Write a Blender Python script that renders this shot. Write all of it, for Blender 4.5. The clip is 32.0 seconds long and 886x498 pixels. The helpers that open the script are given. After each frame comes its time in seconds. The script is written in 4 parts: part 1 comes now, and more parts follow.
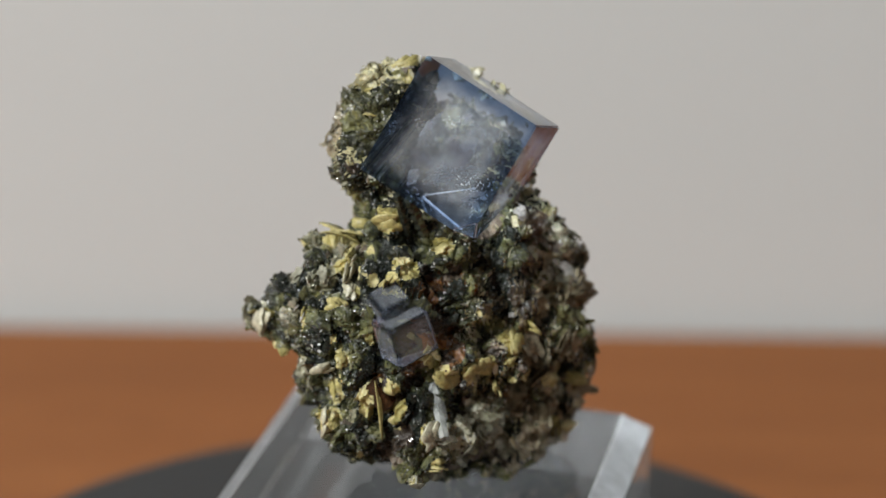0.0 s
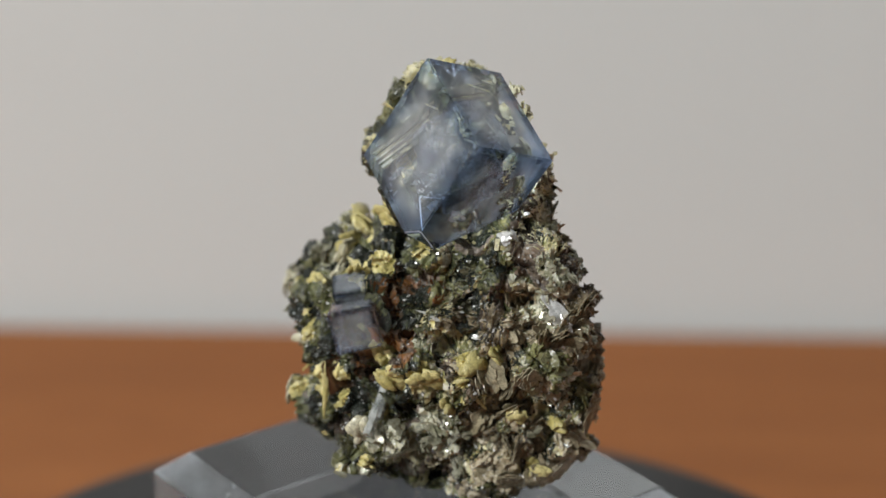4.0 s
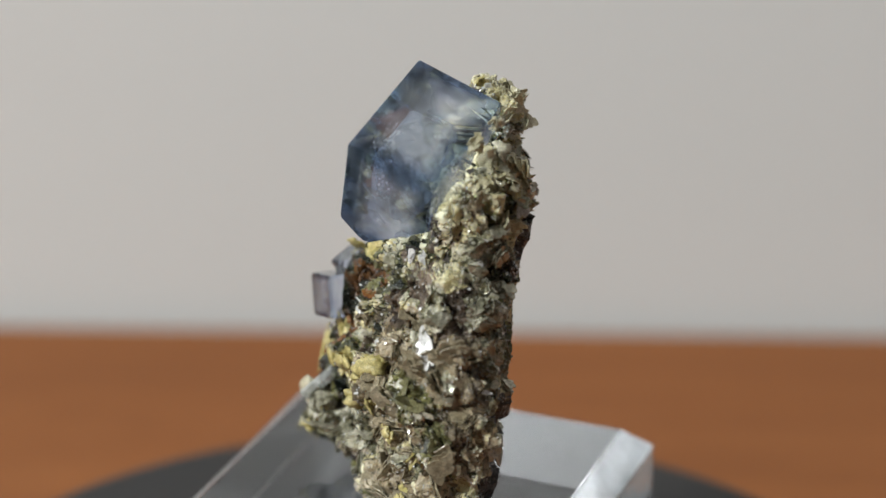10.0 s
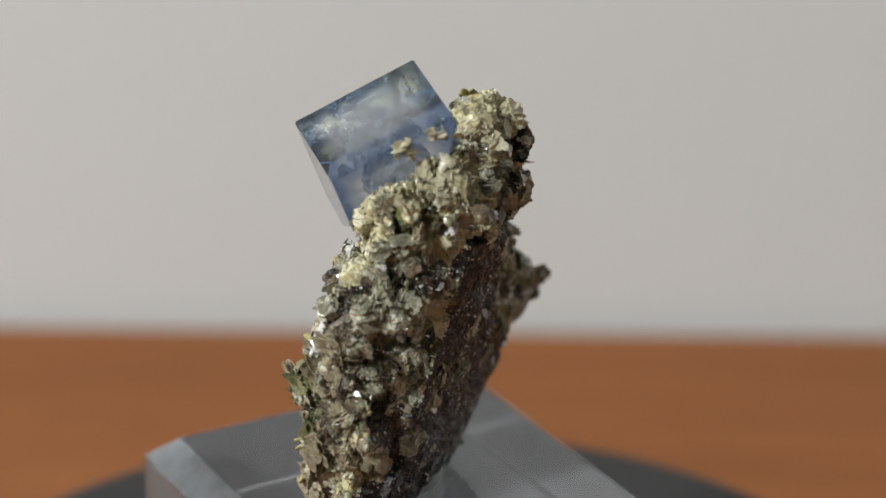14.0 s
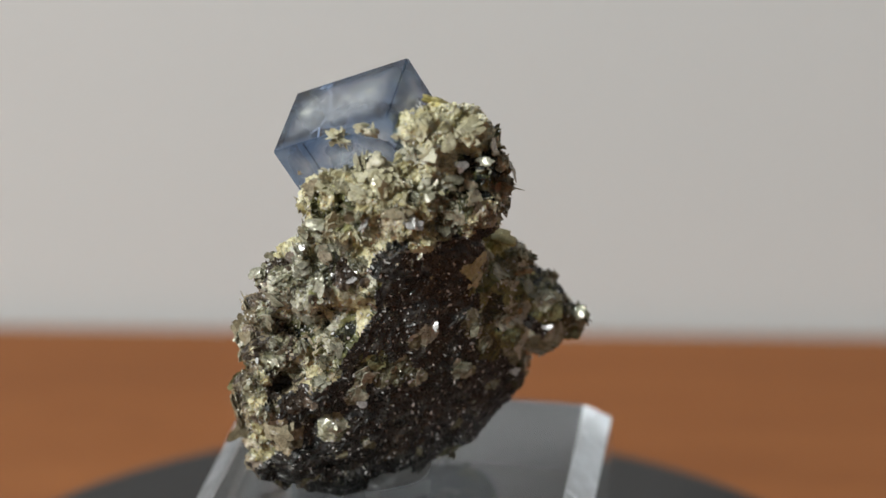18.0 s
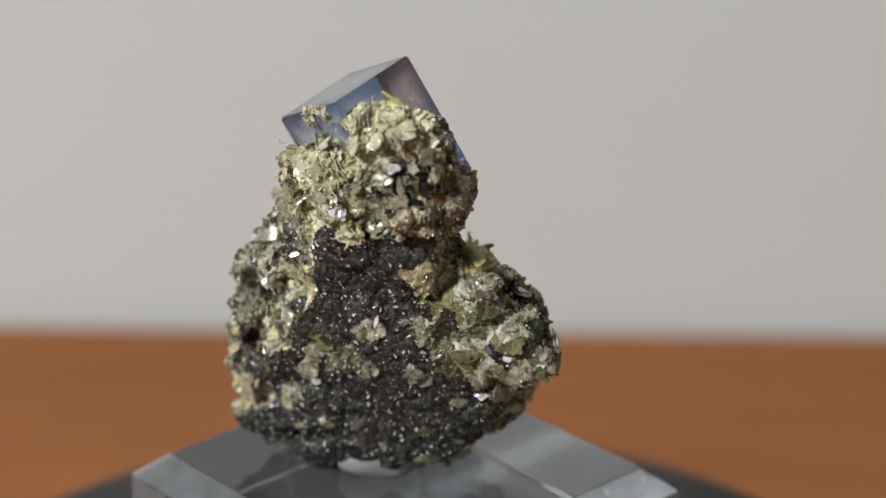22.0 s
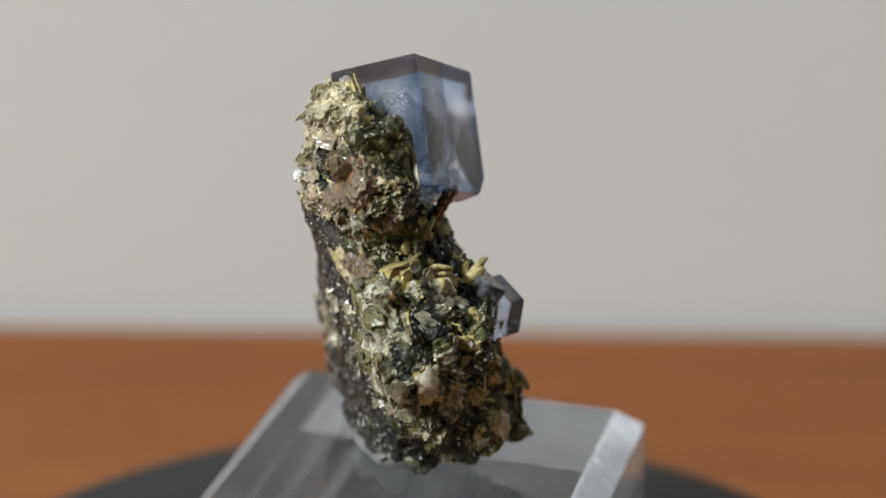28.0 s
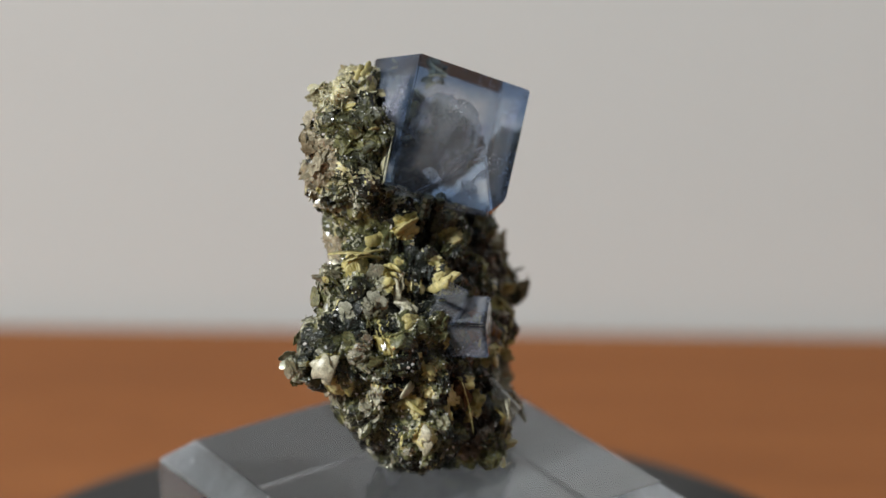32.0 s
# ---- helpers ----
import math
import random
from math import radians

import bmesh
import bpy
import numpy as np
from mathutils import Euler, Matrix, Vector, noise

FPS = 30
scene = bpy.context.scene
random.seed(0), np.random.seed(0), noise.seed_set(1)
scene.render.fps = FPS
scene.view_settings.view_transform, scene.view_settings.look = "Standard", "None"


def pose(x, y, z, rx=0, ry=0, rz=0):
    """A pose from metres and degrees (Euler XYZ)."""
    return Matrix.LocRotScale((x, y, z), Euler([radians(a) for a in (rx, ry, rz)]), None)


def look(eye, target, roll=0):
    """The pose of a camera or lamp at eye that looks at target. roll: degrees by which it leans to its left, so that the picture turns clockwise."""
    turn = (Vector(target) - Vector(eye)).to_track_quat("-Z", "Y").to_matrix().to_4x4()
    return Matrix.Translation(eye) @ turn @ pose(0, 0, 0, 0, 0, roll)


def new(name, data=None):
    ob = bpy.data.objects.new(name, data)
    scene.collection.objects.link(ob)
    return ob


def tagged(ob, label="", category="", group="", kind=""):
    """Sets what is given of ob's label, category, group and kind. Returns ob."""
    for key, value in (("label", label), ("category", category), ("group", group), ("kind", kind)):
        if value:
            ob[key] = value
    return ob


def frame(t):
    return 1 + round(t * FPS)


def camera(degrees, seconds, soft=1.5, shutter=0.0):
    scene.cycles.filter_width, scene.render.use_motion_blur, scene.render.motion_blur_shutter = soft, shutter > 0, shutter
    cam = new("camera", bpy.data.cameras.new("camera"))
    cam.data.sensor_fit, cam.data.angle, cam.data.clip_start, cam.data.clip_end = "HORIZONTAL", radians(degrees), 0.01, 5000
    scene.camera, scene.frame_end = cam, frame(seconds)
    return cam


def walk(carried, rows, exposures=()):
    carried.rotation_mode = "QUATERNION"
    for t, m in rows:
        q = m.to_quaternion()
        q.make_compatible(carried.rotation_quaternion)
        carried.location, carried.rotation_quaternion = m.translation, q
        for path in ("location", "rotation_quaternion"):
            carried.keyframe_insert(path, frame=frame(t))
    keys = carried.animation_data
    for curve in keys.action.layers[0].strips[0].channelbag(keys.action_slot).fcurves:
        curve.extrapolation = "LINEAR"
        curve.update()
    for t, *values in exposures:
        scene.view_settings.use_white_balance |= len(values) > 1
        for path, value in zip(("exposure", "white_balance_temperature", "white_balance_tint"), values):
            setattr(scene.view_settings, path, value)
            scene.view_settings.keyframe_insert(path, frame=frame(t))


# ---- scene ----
from mathutils import bvhtree, kdtree

cam = camera(20.0, 32.0, 1.5)
EYE = Vector((0.0, -0.2925, 0.1544))
WAY = Vector((0.01083, 0.92461, -0.38077))
STAND = look(EYE, EYE + WAY, 0.72)
walk(cam, [(0.0, STAND), (32.0, STAND)], [(0.0, 0.0), (32.0, 0.0)])
# the lens is wide open: the wall behind is soft
cam.data.dof.use_dof = True
cam.data.dof.focus_distance = 0.307
cam.data.dof.aperture_fstop = 11.5

SPIN = 9.7045         # degrees a second, clockwise from above
TABLE_Z = -0.0555
PLATTER_Z = -0.0285
WALL_Y = 0.178

# ---- light ----
world = bpy.data.worlds.new("world")
scene.world = world
world.use_nodes = True
world.node_tree.nodes["Background"].inputs[0].default_value = (0.9, 0.95, 1.0, 1)
world.node_tree.nodes["Background"].inputs[1].default_value = 0.02


def area_lamp(name, place, target, wide, high, power, colour):
    data = bpy.data.lights.new(name, "AREA")
    data.shape, data.size, data.size_y, data.energy, data.color = "RECTANGLE", wide, high, power, colour
    ob = new(name, data)
    ob.matrix_world = look(place, target)
    return tagged(ob, kind="structure")


area_lamp("ceiling_lamp_light", (-1.32, -0.984, 1.2), (0, 0, 0.0), 0.31, 0.31, 43.4, (0.958, 0.99, 0.985))
# weak broad fill added on the right; no window is known there
area_lamp("fill_light", (1.15, -0.6, 0.7), (0, 0, 0.0), 0.7, 0.9, 0.3, (0.95, 0.975, 1.0))


# ---- materials ----
class Nodes:
    """A small writer of node materials."""

    def __init__(self, name):
        self.mat = bpy.data.materials.new(name)
        self.mat.use_nodes = True
        self.tree = self.mat.node_tree
        self.bsdf = self.tree.nodes["Principled BSDF"]
        self.out = self.tree.nodes["Material Output"]

    def add(self, kind, **values):
        node = self.tree.nodes.new(kind)
        for key, value in values.items():
            node.inputs[key.replace("_", " ")].default_value = value
        return node

    def link(self, a, b):
        self.tree.links.new(a, b)

    def where(self, sx=1, sy=1, sz=1):
        tc = self.add("ShaderNodeTexCoord")
        mp = self.add("ShaderNodeMapping")
        mp.inputs["Scale"].default_value = (sx, sy, sz)
        self.link(tc.outputs["Object"], mp.inputs["Vector"])
        return mp.outputs[0]

    def noise(self, scale, detail=4.0, rough=0.55, vec=None, distort=0.0):
        n = self.add("ShaderNodeTexNoise", Scale=scale, Detail=detail, Roughness=rough, Distortion=distort)
        self.link(vec if vec is not None else self.where(), n.inputs["Vector"])
        return n.outputs["Fac"]

    def ramp(self, fac, stops):
        r = self.add("ShaderNodeValToRGB")
        el = r.color_ramp.elements
        while len(el) < len(stops):
            el.new(0.5)
        for e, (p, c) in zip(el, stops):
            e.position, e.color = p, (*c, 1) if len(c) == 3 else c
        self.link(fac, r.inputs[0])
        return r.outputs[0]

    def mix(self, fac, a, b, kind="MIX"):
        m = self.tree.nodes.new("ShaderNodeMix")
        m.data_type, m.blend_type = "RGBA", kind
        for socket, v in ((m.inputs[0], fac), (m.inputs[6], a), (m.inputs[7], b)):
            if isinstance(v, (int, float)):
                socket.default_value = v
            elif isinstance(v, tuple):
                socket.default_value = (*v, 1)
            else:
                self.link(v, socket)
        return m.outputs[2]

    def bump(self, height, strength, distance):
        b = self.add("ShaderNodeBump", Strength=strength, Distance=distance)
        self.link(height, b.inputs["Height"])
        self.link(b.outputs[0], self.bsdf.inputs["Normal"])
        return b

    def set(self, **values):
        for key, value in values.items():
            socket = self.bsdf.inputs[key.replace("_", " ")]
            if hasattr(value, "links") or hasattr(value, "is_linked"):
                self.link(value, socket)
            else:
                socket.default_value = (*value, 1) if isinstance(value, tuple) and len(value) == 3 else value
        return self


def grey_wall(name, colour):
    n = Nodes(name)
    n.set(Base_Color=n.mix(n.noise(3.0), colour, tuple(c * 0.93 for c in colour)), Roughness=0.85)
    n.bump(n.noise(900.0), 0.08, 0.0004)
    return n.mat


def wood():
    n = Nodes("orange_wood")
    v = n.where(1.2, 14.0, 6.0)
    grain = n.noise(6.0, 6.0, 0.6, v, 0.6)
    fine = n.noise(60.0, 3.0, 0.6, v)
    col = n.ramp(grain, [(0.25, (0.22, 0.074, 0.019)), (0.5, (0.29, 0.100, 0.026)), (0.75, (0.355, 0.129, 0.037))])
    n.set(Base_Color=n.mix(0.3, col, n.ramp(fine, [(0.3, (0.17, 0.052, 0.012)), (0.7, (0.33, 0.118, 0.034))])), Roughness=0.6, Specular_IOR_Level=0.32)
    n.bump(fine, 0.1, 0.0002)
    return n.mat


def black_plastic():
    n = Nodes("matt_black_plastic")
    n.set(Base_Color=n.mix(n.noise(40.0), (0.018, 0.018, 0.019), (0.028, 0.028, 0.029)), Roughness=0.55)
    n.bump(n.noise(1500.0, 2.0), 0.04, 0.0001)
    return n.mat


def acrylic():
    n = Nodes("clear_acrylic")
    n.set(Base_Color=(0.88, 0.90, 0.915), Transmission_Weight=1.0, IOR=1.49,
          Roughness=0.0)
    return n.mat


def acrylic_edge():
    n = Nodes("half_polished_acrylic_edge")
    wear = n.ramp(n.noise(160.0, 4.0, 0.6), [(0.35, (0.10,) * 3), (0.70, (0.30,) * 3)])
    n.set(Base_Color=(0.93, 0.95, 0.97), Transmission_Weight=1.0, IOR=1.15, Roughness=wear)
    glow = n.add("ShaderNodeBsdfTranslucent", Color=(0.93, 0.95, 0.97, 1))
    mixer = n.add("ShaderNodeMixShader")
    n.link(n.ramp(n.noise(260.0, 3.0, 0.6), [(0.3, (0.46,) * 3), (0.7, (0.70,) * 3)]), mixer.inputs[0])
    n.link(n.bsdf.outputs[0], mixer.inputs[1])
    n.link(glow.outputs[0], mixer.inputs[2])
    n.link(mixer.outputs[0], n.out.inputs[0])
    return n.mat


def putty_clear():
    n = Nodes("clear_putty")
    n.set(Base_Color=(0.85, 0.87, 0.86), Transmission_Weight=0.7, IOR=1.45, Roughness=0.35)
    n.bump(n.noise(700.0), 0.4, 0.0004)
    return n.mat


def fluorite(name, sizes, inner, edge, milk, rim):
    """Zoned fluorite: a clear bluish rim along the edges and a milky inside. sizes: the crystal's edges; rim: how wide the clear zone is."""
    n = Nodes(name)

    def calc(kind, a, b):
        m = n.add("ShaderNodeMath")
        m.operation = kind
        for socket, v in ((m.inputs[0], a), (m.inputs[1], b)):
            if isinstance(v, (int, float)):
                socket.default_value = v
            else:
                n.link(v, socket)
        return m.outputs[0]

    xyz = n.add("ShaderNodeSeparateXYZ")
    n.link(n.where(), xyz.inputs[0])
    d = [calc("MINIMUM", xyz.outputs[i], calc("SUBTRACT", sizes[i], xyz.outputs[i])) for i in range(3)]
    most = calc("MAXIMUM", d[0], calc("MAXIMUM", d[1], d[2]))
    least = calc("MINIMUM", d[0], calc("MINIMUM", d[1], d[2]))
    to_edge = calc("SUBTRACT", calc("SUBTRACT", calc("ADD", d[0], calc("ADD", d[1], d[2])), most), least)
    wavy = calc("ADD", to_edge, calc("MULTIPLY", calc("SUBTRACT", n.noise(330.0, 4.0, 0.6), 0.5), rim * 0.9))
    span = n.add("ShaderNodeMapRange")
    span.interpolation_type = "SMOOTHSTEP"
    span.inputs["From Min"].default_value, span.inputs["From Max"].default_value = rim * 0.15, rim
    n.link(wavy, span.inputs["Value"])
    inside = span.outputs[0]
    streak = n.ramp(n.noise(420.0, 5.0, 0.65, n.where(1.0, 0.45, 1.0), 0.5), [(0.30, (0.35,) * 3), (0.68, (1.0,) * 3)])
    # dust and pits in drifts
    dust = calc("MULTIPLY", n.ramp(n.noise(3400.0, 2.0), [(0.58, (0, 0, 0)), (0.64, (0.8,) * 3)]), n.ramp(n.noise(150.0, 3.0), [(0.50, (0, 0, 0)), (0.62, (1, 1, 1))]))
    fog = calc("MAXIMUM", calc("MULTIPLY", calc("MULTIPLY", inside, streak), milk), dust)
    violet = n.ramp(n.noise(210.0, 2.0), [(0.52, (0, 0, 0)), (0.75, (0.6, 0.6, 0.6))])
    col = n.mix(inside, edge, n.mix(violet, inner, (0.46, 0.44, 0.66)))
    n.set(Base_Color=col, Transmission_Weight=calc("SUBTRACT", 0.985, fog), IOR=1.434,
          Roughness=n.ramp(n.noise(2600.0, 3.0), [(0.62, (0.0,) * 3), (0.72, (0.16,) * 3)]))
    n.bump(n.noise(500.0, 5.0, 0.6), 0.035, 0.0003)
    return n.mat


def crack_plane():
    """A cleavage crack: a film of air that mirrors in patches."""
    n = Nodes("inner_crack_air")
    clear = n.add("ShaderNodeBsdfTransparent", Color=(0.80, 0.84, 0.90, 1))
    n.set(Base_Color=(0.72, 0.76, 0.82), Metallic=0.7, Roughness=0.3)
    n.bump(n.noise(1500.0, 4.0), 0.35, 0.0003)
    veil = n.add("ShaderNodeMixShader")
    n.link(n.ramp(n.noise(520.0, 5.0, 0.7), [(0.40, (0.10,) * 3), (0.55, (0.35,) * 3), (0.66, (0.6,) * 3)]), veil.inputs[0])
    n.link(clear.outputs[0], veil.inputs[1])
    n.link(n.bsdf.outputs[0], veil.inputs[2])
    n.link(veil.outputs[0], n.out.inputs[0])
    return n.mat


def edge_shine():
    # pale, nearly opaque: the highlight along the cube edges is put into the colour
    n = Nodes("crystal_edge_shine")
    n.set(Base_Color=n.mix(n.noise(900.0), (0.46, 0.56, 0.76), (0.80, 0.86, 0.95)), Transmission_Weight=0.08, IOR=1.434, Roughness=0.25)
    return n.mat


def quartz():
    n = Nodes("cloudy_quartz")
    cloud = n.noise(420.0, 4.0, 0.6)
    n.set(Base_Color=n.ramp(cloud, [(0.35, (0.66, 0.69, 0.66)), (0.65, (0.86, 0.88, 0.85))]), IOR=1.54, Roughness=0.18,
          Transmission_Weight=n.ramp(cloud, [(0.35, (0.8,) * 3), (0.7, (0.35,) * 3)]))
    n.bump(n.noise(1600.0, 3.0, 0.6, n.where(1.0, 0.2, 1.0)), 0.15, 0.0002)
    return n.mat


def milky_zone():
    """The cloudy core of the crystal: veils that let most light through."""
    n = Nodes("milky_violet_zone")
    clear = n.add("ShaderNodeBsdfTransparent", Color=(0.70, 0.735, 0.775, 1))
    cloud = n.add("ShaderNodeBsdfTranslucent")
    violet = n.ramp(n.noise(230.0, 3.0), [(0.45, (0.66, 0.70, 0.735)), (0.72, (0.55, 0.51, 0.67))])
    n.link(violet, cloud.inputs["Color"])
    n.set(Base_Color=violet, Roughness=0.8, Specular_IOR_Level=0.0)
    body = n.add("ShaderNodeMixShader", Fac=0.5)
    n.link(n.bsdf.outputs[0], body.inputs[1])
    n.link(cloud.outputs[0], body.inputs[2])
    veil = n.add("ShaderNodeMixShader")
    n.link(n.ramp(n.noise(260.0, 8.0, 0.72, n.where(1.0, 0.6, 1.0), 0.4), [(0.36, (0.03,) * 3), (0.47, (0.15,) * 3), (0.58, (0.36,) * 3), (0.72, (0.65,) * 3)]), veil.inputs[0])
    n.link(clear.outputs[0], veil.inputs[1])
    n.link(body.outputs[0], veil.inputs[2])
    n.link(veil.outputs[0], n.out.inputs[0])
    return n.mat


def books(name, dark, mid, light, rough, soft=0.0, cell=330.0, speck=0.35, relief=0.75):
    """Massed mica: every grain is a book of thin layers that lies its own way."""
    n = Nodes(name)
    here = n.where()
    warp = n.add("ShaderNodeTexNoise", Scale=600.0, Detail=3.0)
    n.link(here, warp.inputs["Vector"])
    moved = n.add("ShaderNodeMixRGB", Fac=0.0016)
    moved.blend_type = "ADD"
    n.link(here, moved.inputs[1])
    n.link(warp.outputs["Color"], moved.inputs[2])
    grains = n.add("ShaderNodeTexVoronoi", Scale=cell)
    n.link(moved.outputs[0], grains.inputs["Vector"])
    turn = n.add("ShaderNodeVectorMath")
    turn.operation = "SCALE"
    turn.inputs["Scale"].default_value = 6.28
    n.link(grains.outputs["Color"], turn.inputs[0])
    spun = n.add("ShaderNodeVectorRotate")
    spun.rotation_type = "EULER_XYZ"
    n.link(moved.outputs[0], spun.inputs["Vector"])
    n.link(turn.outputs[0], spun.inputs["Rotation"])
    squash = n.add("ShaderNodeMapping")
    squash.inputs["Scale"].default_value = (330.0, 500.0, 2600.0)
    n.link(spun.outputs[0], squash.inputs["Vector"])
    layers = n.noise(1.0, 4.0, 0.62, squash.outputs[0])
    apart = n.add("ShaderNodeSeparateColor")
    n.link(grains.outputs["Color"], apart.inputs[0])
    tone = n.mix(0.38, layers, apart.outputs[0])
    col = n.ramp(tone, [(0.30, dark), (0.50, mid), (0.70, light)])
    col = n.mix(n.ramp(n.noise(900.0, 5.0, 0.7), [(0.50, (0, 0, 0)), (0.66, (speck,) * 3)]), col, tuple(c * 0.4 for c in dark))
    n.set(Base_Color=col, Roughness=n.ramp(layers, [(0.35, (rough * 1.7,) * 3), (0.65, (rough * 0.8,) * 3)]), IOR=1.58)
    if soft:
        n.set(Subsurface_Weight=soft, Subsurface_Scale=0.0011)
        n.bsdf.inputs["Subsurface Radius"].default_value = (1.0, 0.85, 0.5)
    n.bump(n.mix(0.35, layers, n.noise(3200.0, 3.0, 0.7)), relief, 0.0005)
    return n.mat


def mica(name, dark, light, rough, metal, thin=0.0, ripple=0.25, stain=0.35):
    n = Nodes(name)
    info = n.add("ShaderNodeObjectInfo")
    geo = n.add("ShaderNodeNewGeometry")
    s = n.add("ShaderNodeMath")
    s.operation = "ADD"
    n.link(info.outputs["Random"], s.inputs[0])
    n.link(geo.outputs["Random Per Island"], s.inputs[1])
    f = n.add("ShaderNodeMath")
    f.operation = "FRACT"
    n.link(s.outputs[0], f.inputs[0])
    patch = n.ramp(n.noise(330.0, 3.0, 0.6), [(0.36, (0, 0, 0)), (0.66, (1, 1, 1))])
    blend = n.mix(0.2, patch, f.outputs[0])
    col = n.mix(blend, dark, light)
    spots = n.ramp(n.noise(1500.0, 4.0, 0.65), [(0.42, (0, 0, 0)), (0.62, (0.45, 0.45, 0.45))])
    col = n.mix(spots, col, tuple(c * stain for c in dark))
    grain = n.ramp(n.noise(5200.0, 3.0, 0.7), [(0.35, (0.62,) * 3), (0.65, (1.15,) * 3)])
    col = n.mix(1.0, col, grain, "MULTIPLY")
    n.set(Base_Color=col, Roughness=rough, Metallic=metal, Transmission_Weight=thin, IOR=1.58)
    n.bump(n.noise(1800.0, 3.0), ripple, 0.0003)
    return n.mat


M_WALL = grey_wall("grey_wall_paint", (0.728, 0.742, 0.732))
M_ROOM = grey_wall("room_paint", (0.25, 0.25, 0.25))
M_WOOD = wood()
M_BLACK = black_plastic()
M_ACRYLIC = acrylic()
M_EDGE = acrylic_edge()
M_PUTTY = putty_clear()
TOP = Vector((0.00116, 0.00039, 0.05943))
CV = Vector((-0.50172, -0.14819, -0.85224))
CU = Vector((0.81347, -0.41587, -0.40659))
CW = Vector((0.29416, 0.89727, -0.32920))
M_FLUOR = fluorite("blue_grey_fluorite", (0.0164, 0.0164, 0.0118), (0.68, 0.71, 0.75), (0.14, 0.215, 0.36), 0.22, 0.0038)
M_FLUOR_SMALL = fluorite("pale_blue_fluorite", (0.0058, 0.0055, 0.0048), (0.80, 0.85, 0.94), (0.62, 0.72, 0.95), 0.2, 0.0009)
M_ZONE = milky_zone()


M_CRACK = crack_plane()
M_EDGE_SHINE = edge_shine()
M_ROCK = books("dark_green_mica_mass", (0.010, 0.013, 0.010), (0.017, 0.021, 0.015), (0.14, 0.145, 0.062), 0.18)
M_MASS_YELLOW = books("yellow_mica_mass", (0.22, 0.20, 0.06), (0.58, 0.50, 0.19), (0.84, 0.75, 0.42), 0.42, 0.25, 420.0, 0.6)
M_MASS_SILVER = books("silver_mica_mass", (0.07, 0.068, 0.038), (0.33, 0.315, 0.20), (0.76, 0.74, 0.60), 0.15, 0.25, 330.0, 0.4, 1.0)
M_MASS_PALE = books("pale_mica_mass", (0.42, 0.37, 0.19), (0.74, 0.68, 0.41), (0.92, 0.88, 0.67), 0.2, 0.3, 380.0, 0.4, 0.9)
M_MASS_OLIVE = books("olive_mica_mass", (0.018, 0.020, 0.009), (0.062, 0.064, 0.027), (0.30, 0.29, 0.12), 0.2, 0.1)
M_MASS_BROWN = books("brown_mica_mass", (0.022, 0.016, 0.012), (0.075, 0.058, 0.043), (0.26, 0.205, 0.155), 0.2, 0.2)
M_MASS_RED = books("red_brown_mica_mass", (0.020, 0.010, 0.005), (0.085, 0.038, 0.013), (0.27, 0.12, 0.037), 0.2, 0.15, 260.0)
M_MASS_TAN = books("tan_mica_mass", (0.07, 0.055, 0.034), (0.30, 0.245, 0.155), (0.64, 0.56, 0.41), 0.17, 0.3, 260.0, 0.4, 1.0)
M_MASS_COAL = books("charcoal_back_mass", (0.007, 0.007, 0.0075), (0.019, 0.019, 0.0195), (0.085, 0.084, 0.078), 0.25, 0.0, 1100.0, 0.5, 0.6)
M_ORANGE = mica("orange_brown_mica", (0.025, 0.012, 0.006), (0.10, 0.048, 0.020), 0.2, 0.0, 0.1)
M_CREAM = mica("cream_mica", (0.62, 0.57, 0.38), (0.86, 0.82, 0.64), 0.35, 0.0, 0.1)
# near-white mica: glints of light put into the leaf colour
M_GLINT = mica("white_glint_mica", (0.86, 0.86, 0.83), (0.95, 0.95, 0.93), 0.2, 0.3)
M_OLIVE = mica("olive_mica", (0.10, 0.10, 0.04), (0.42, 0.40, 0.20), 0.2, 0.0, 0.25, 0.5)
M_TAN = mica("tan_mica", (0.34, 0.285, 0.175), (0.72, 0.64, 0.45), 0.16, 0.0, 0.3, 0.4)
M_YELLOW = mica("yellow_mica", (0.46, 0.39, 0.12), (0.78, 0.68, 0.32), 0.45, 0.0, 0.05)
M_SILVER = mica("silver_mica", (0.26, 0.25, 0.15), (0.88, 0.855, 0.69), 0.13, 0.3, 0.25, 0.5)
M_DARK = mica("dark_green_mica", (0.010, 0.013, 0.010), (0.060, 0.066, 0.048), 0.15, 0.0, 0.0, 0.4)
M_BROWN = mica("brown_mica", (0.04, 0.028, 0.02), (0.19, 0.14, 0.095), 0.22, 0.0, 0.2)
M_PALE = mica("pale_yellow_mica", (0.72, 0.66, 0.40), (0.95, 0.92, 0.72), 0.2, 0.0, 0.35, 0.45, 0.9)
M_AMBER = mica("amber_mica", (0.30, 0.15, 0.07), (0.62, 0.40, 0.24), 0.3, 0.0, 0.15, 0.3, 0.7)
M_QUARTZ = quartz()


# ---- mesh helpers ----
def link_mesh(name, bm, material, smooth=False):
    me = bpy.data.meshes.new(name)
    bmesh.ops.recalc_face_normals(bm, faces=bm.faces)
    bm.to_mesh(me)
    bm.free()
    me.materials.append(material)
    if smooth:
        me.shade_smooth()
    return new(name, me)


def part(name, bm, material, parent, label="", smooth=False):
    ob = link_mesh(name, bm, material, smooth)
    ob.parent = parent
    return tagged(ob, label) if label else ob


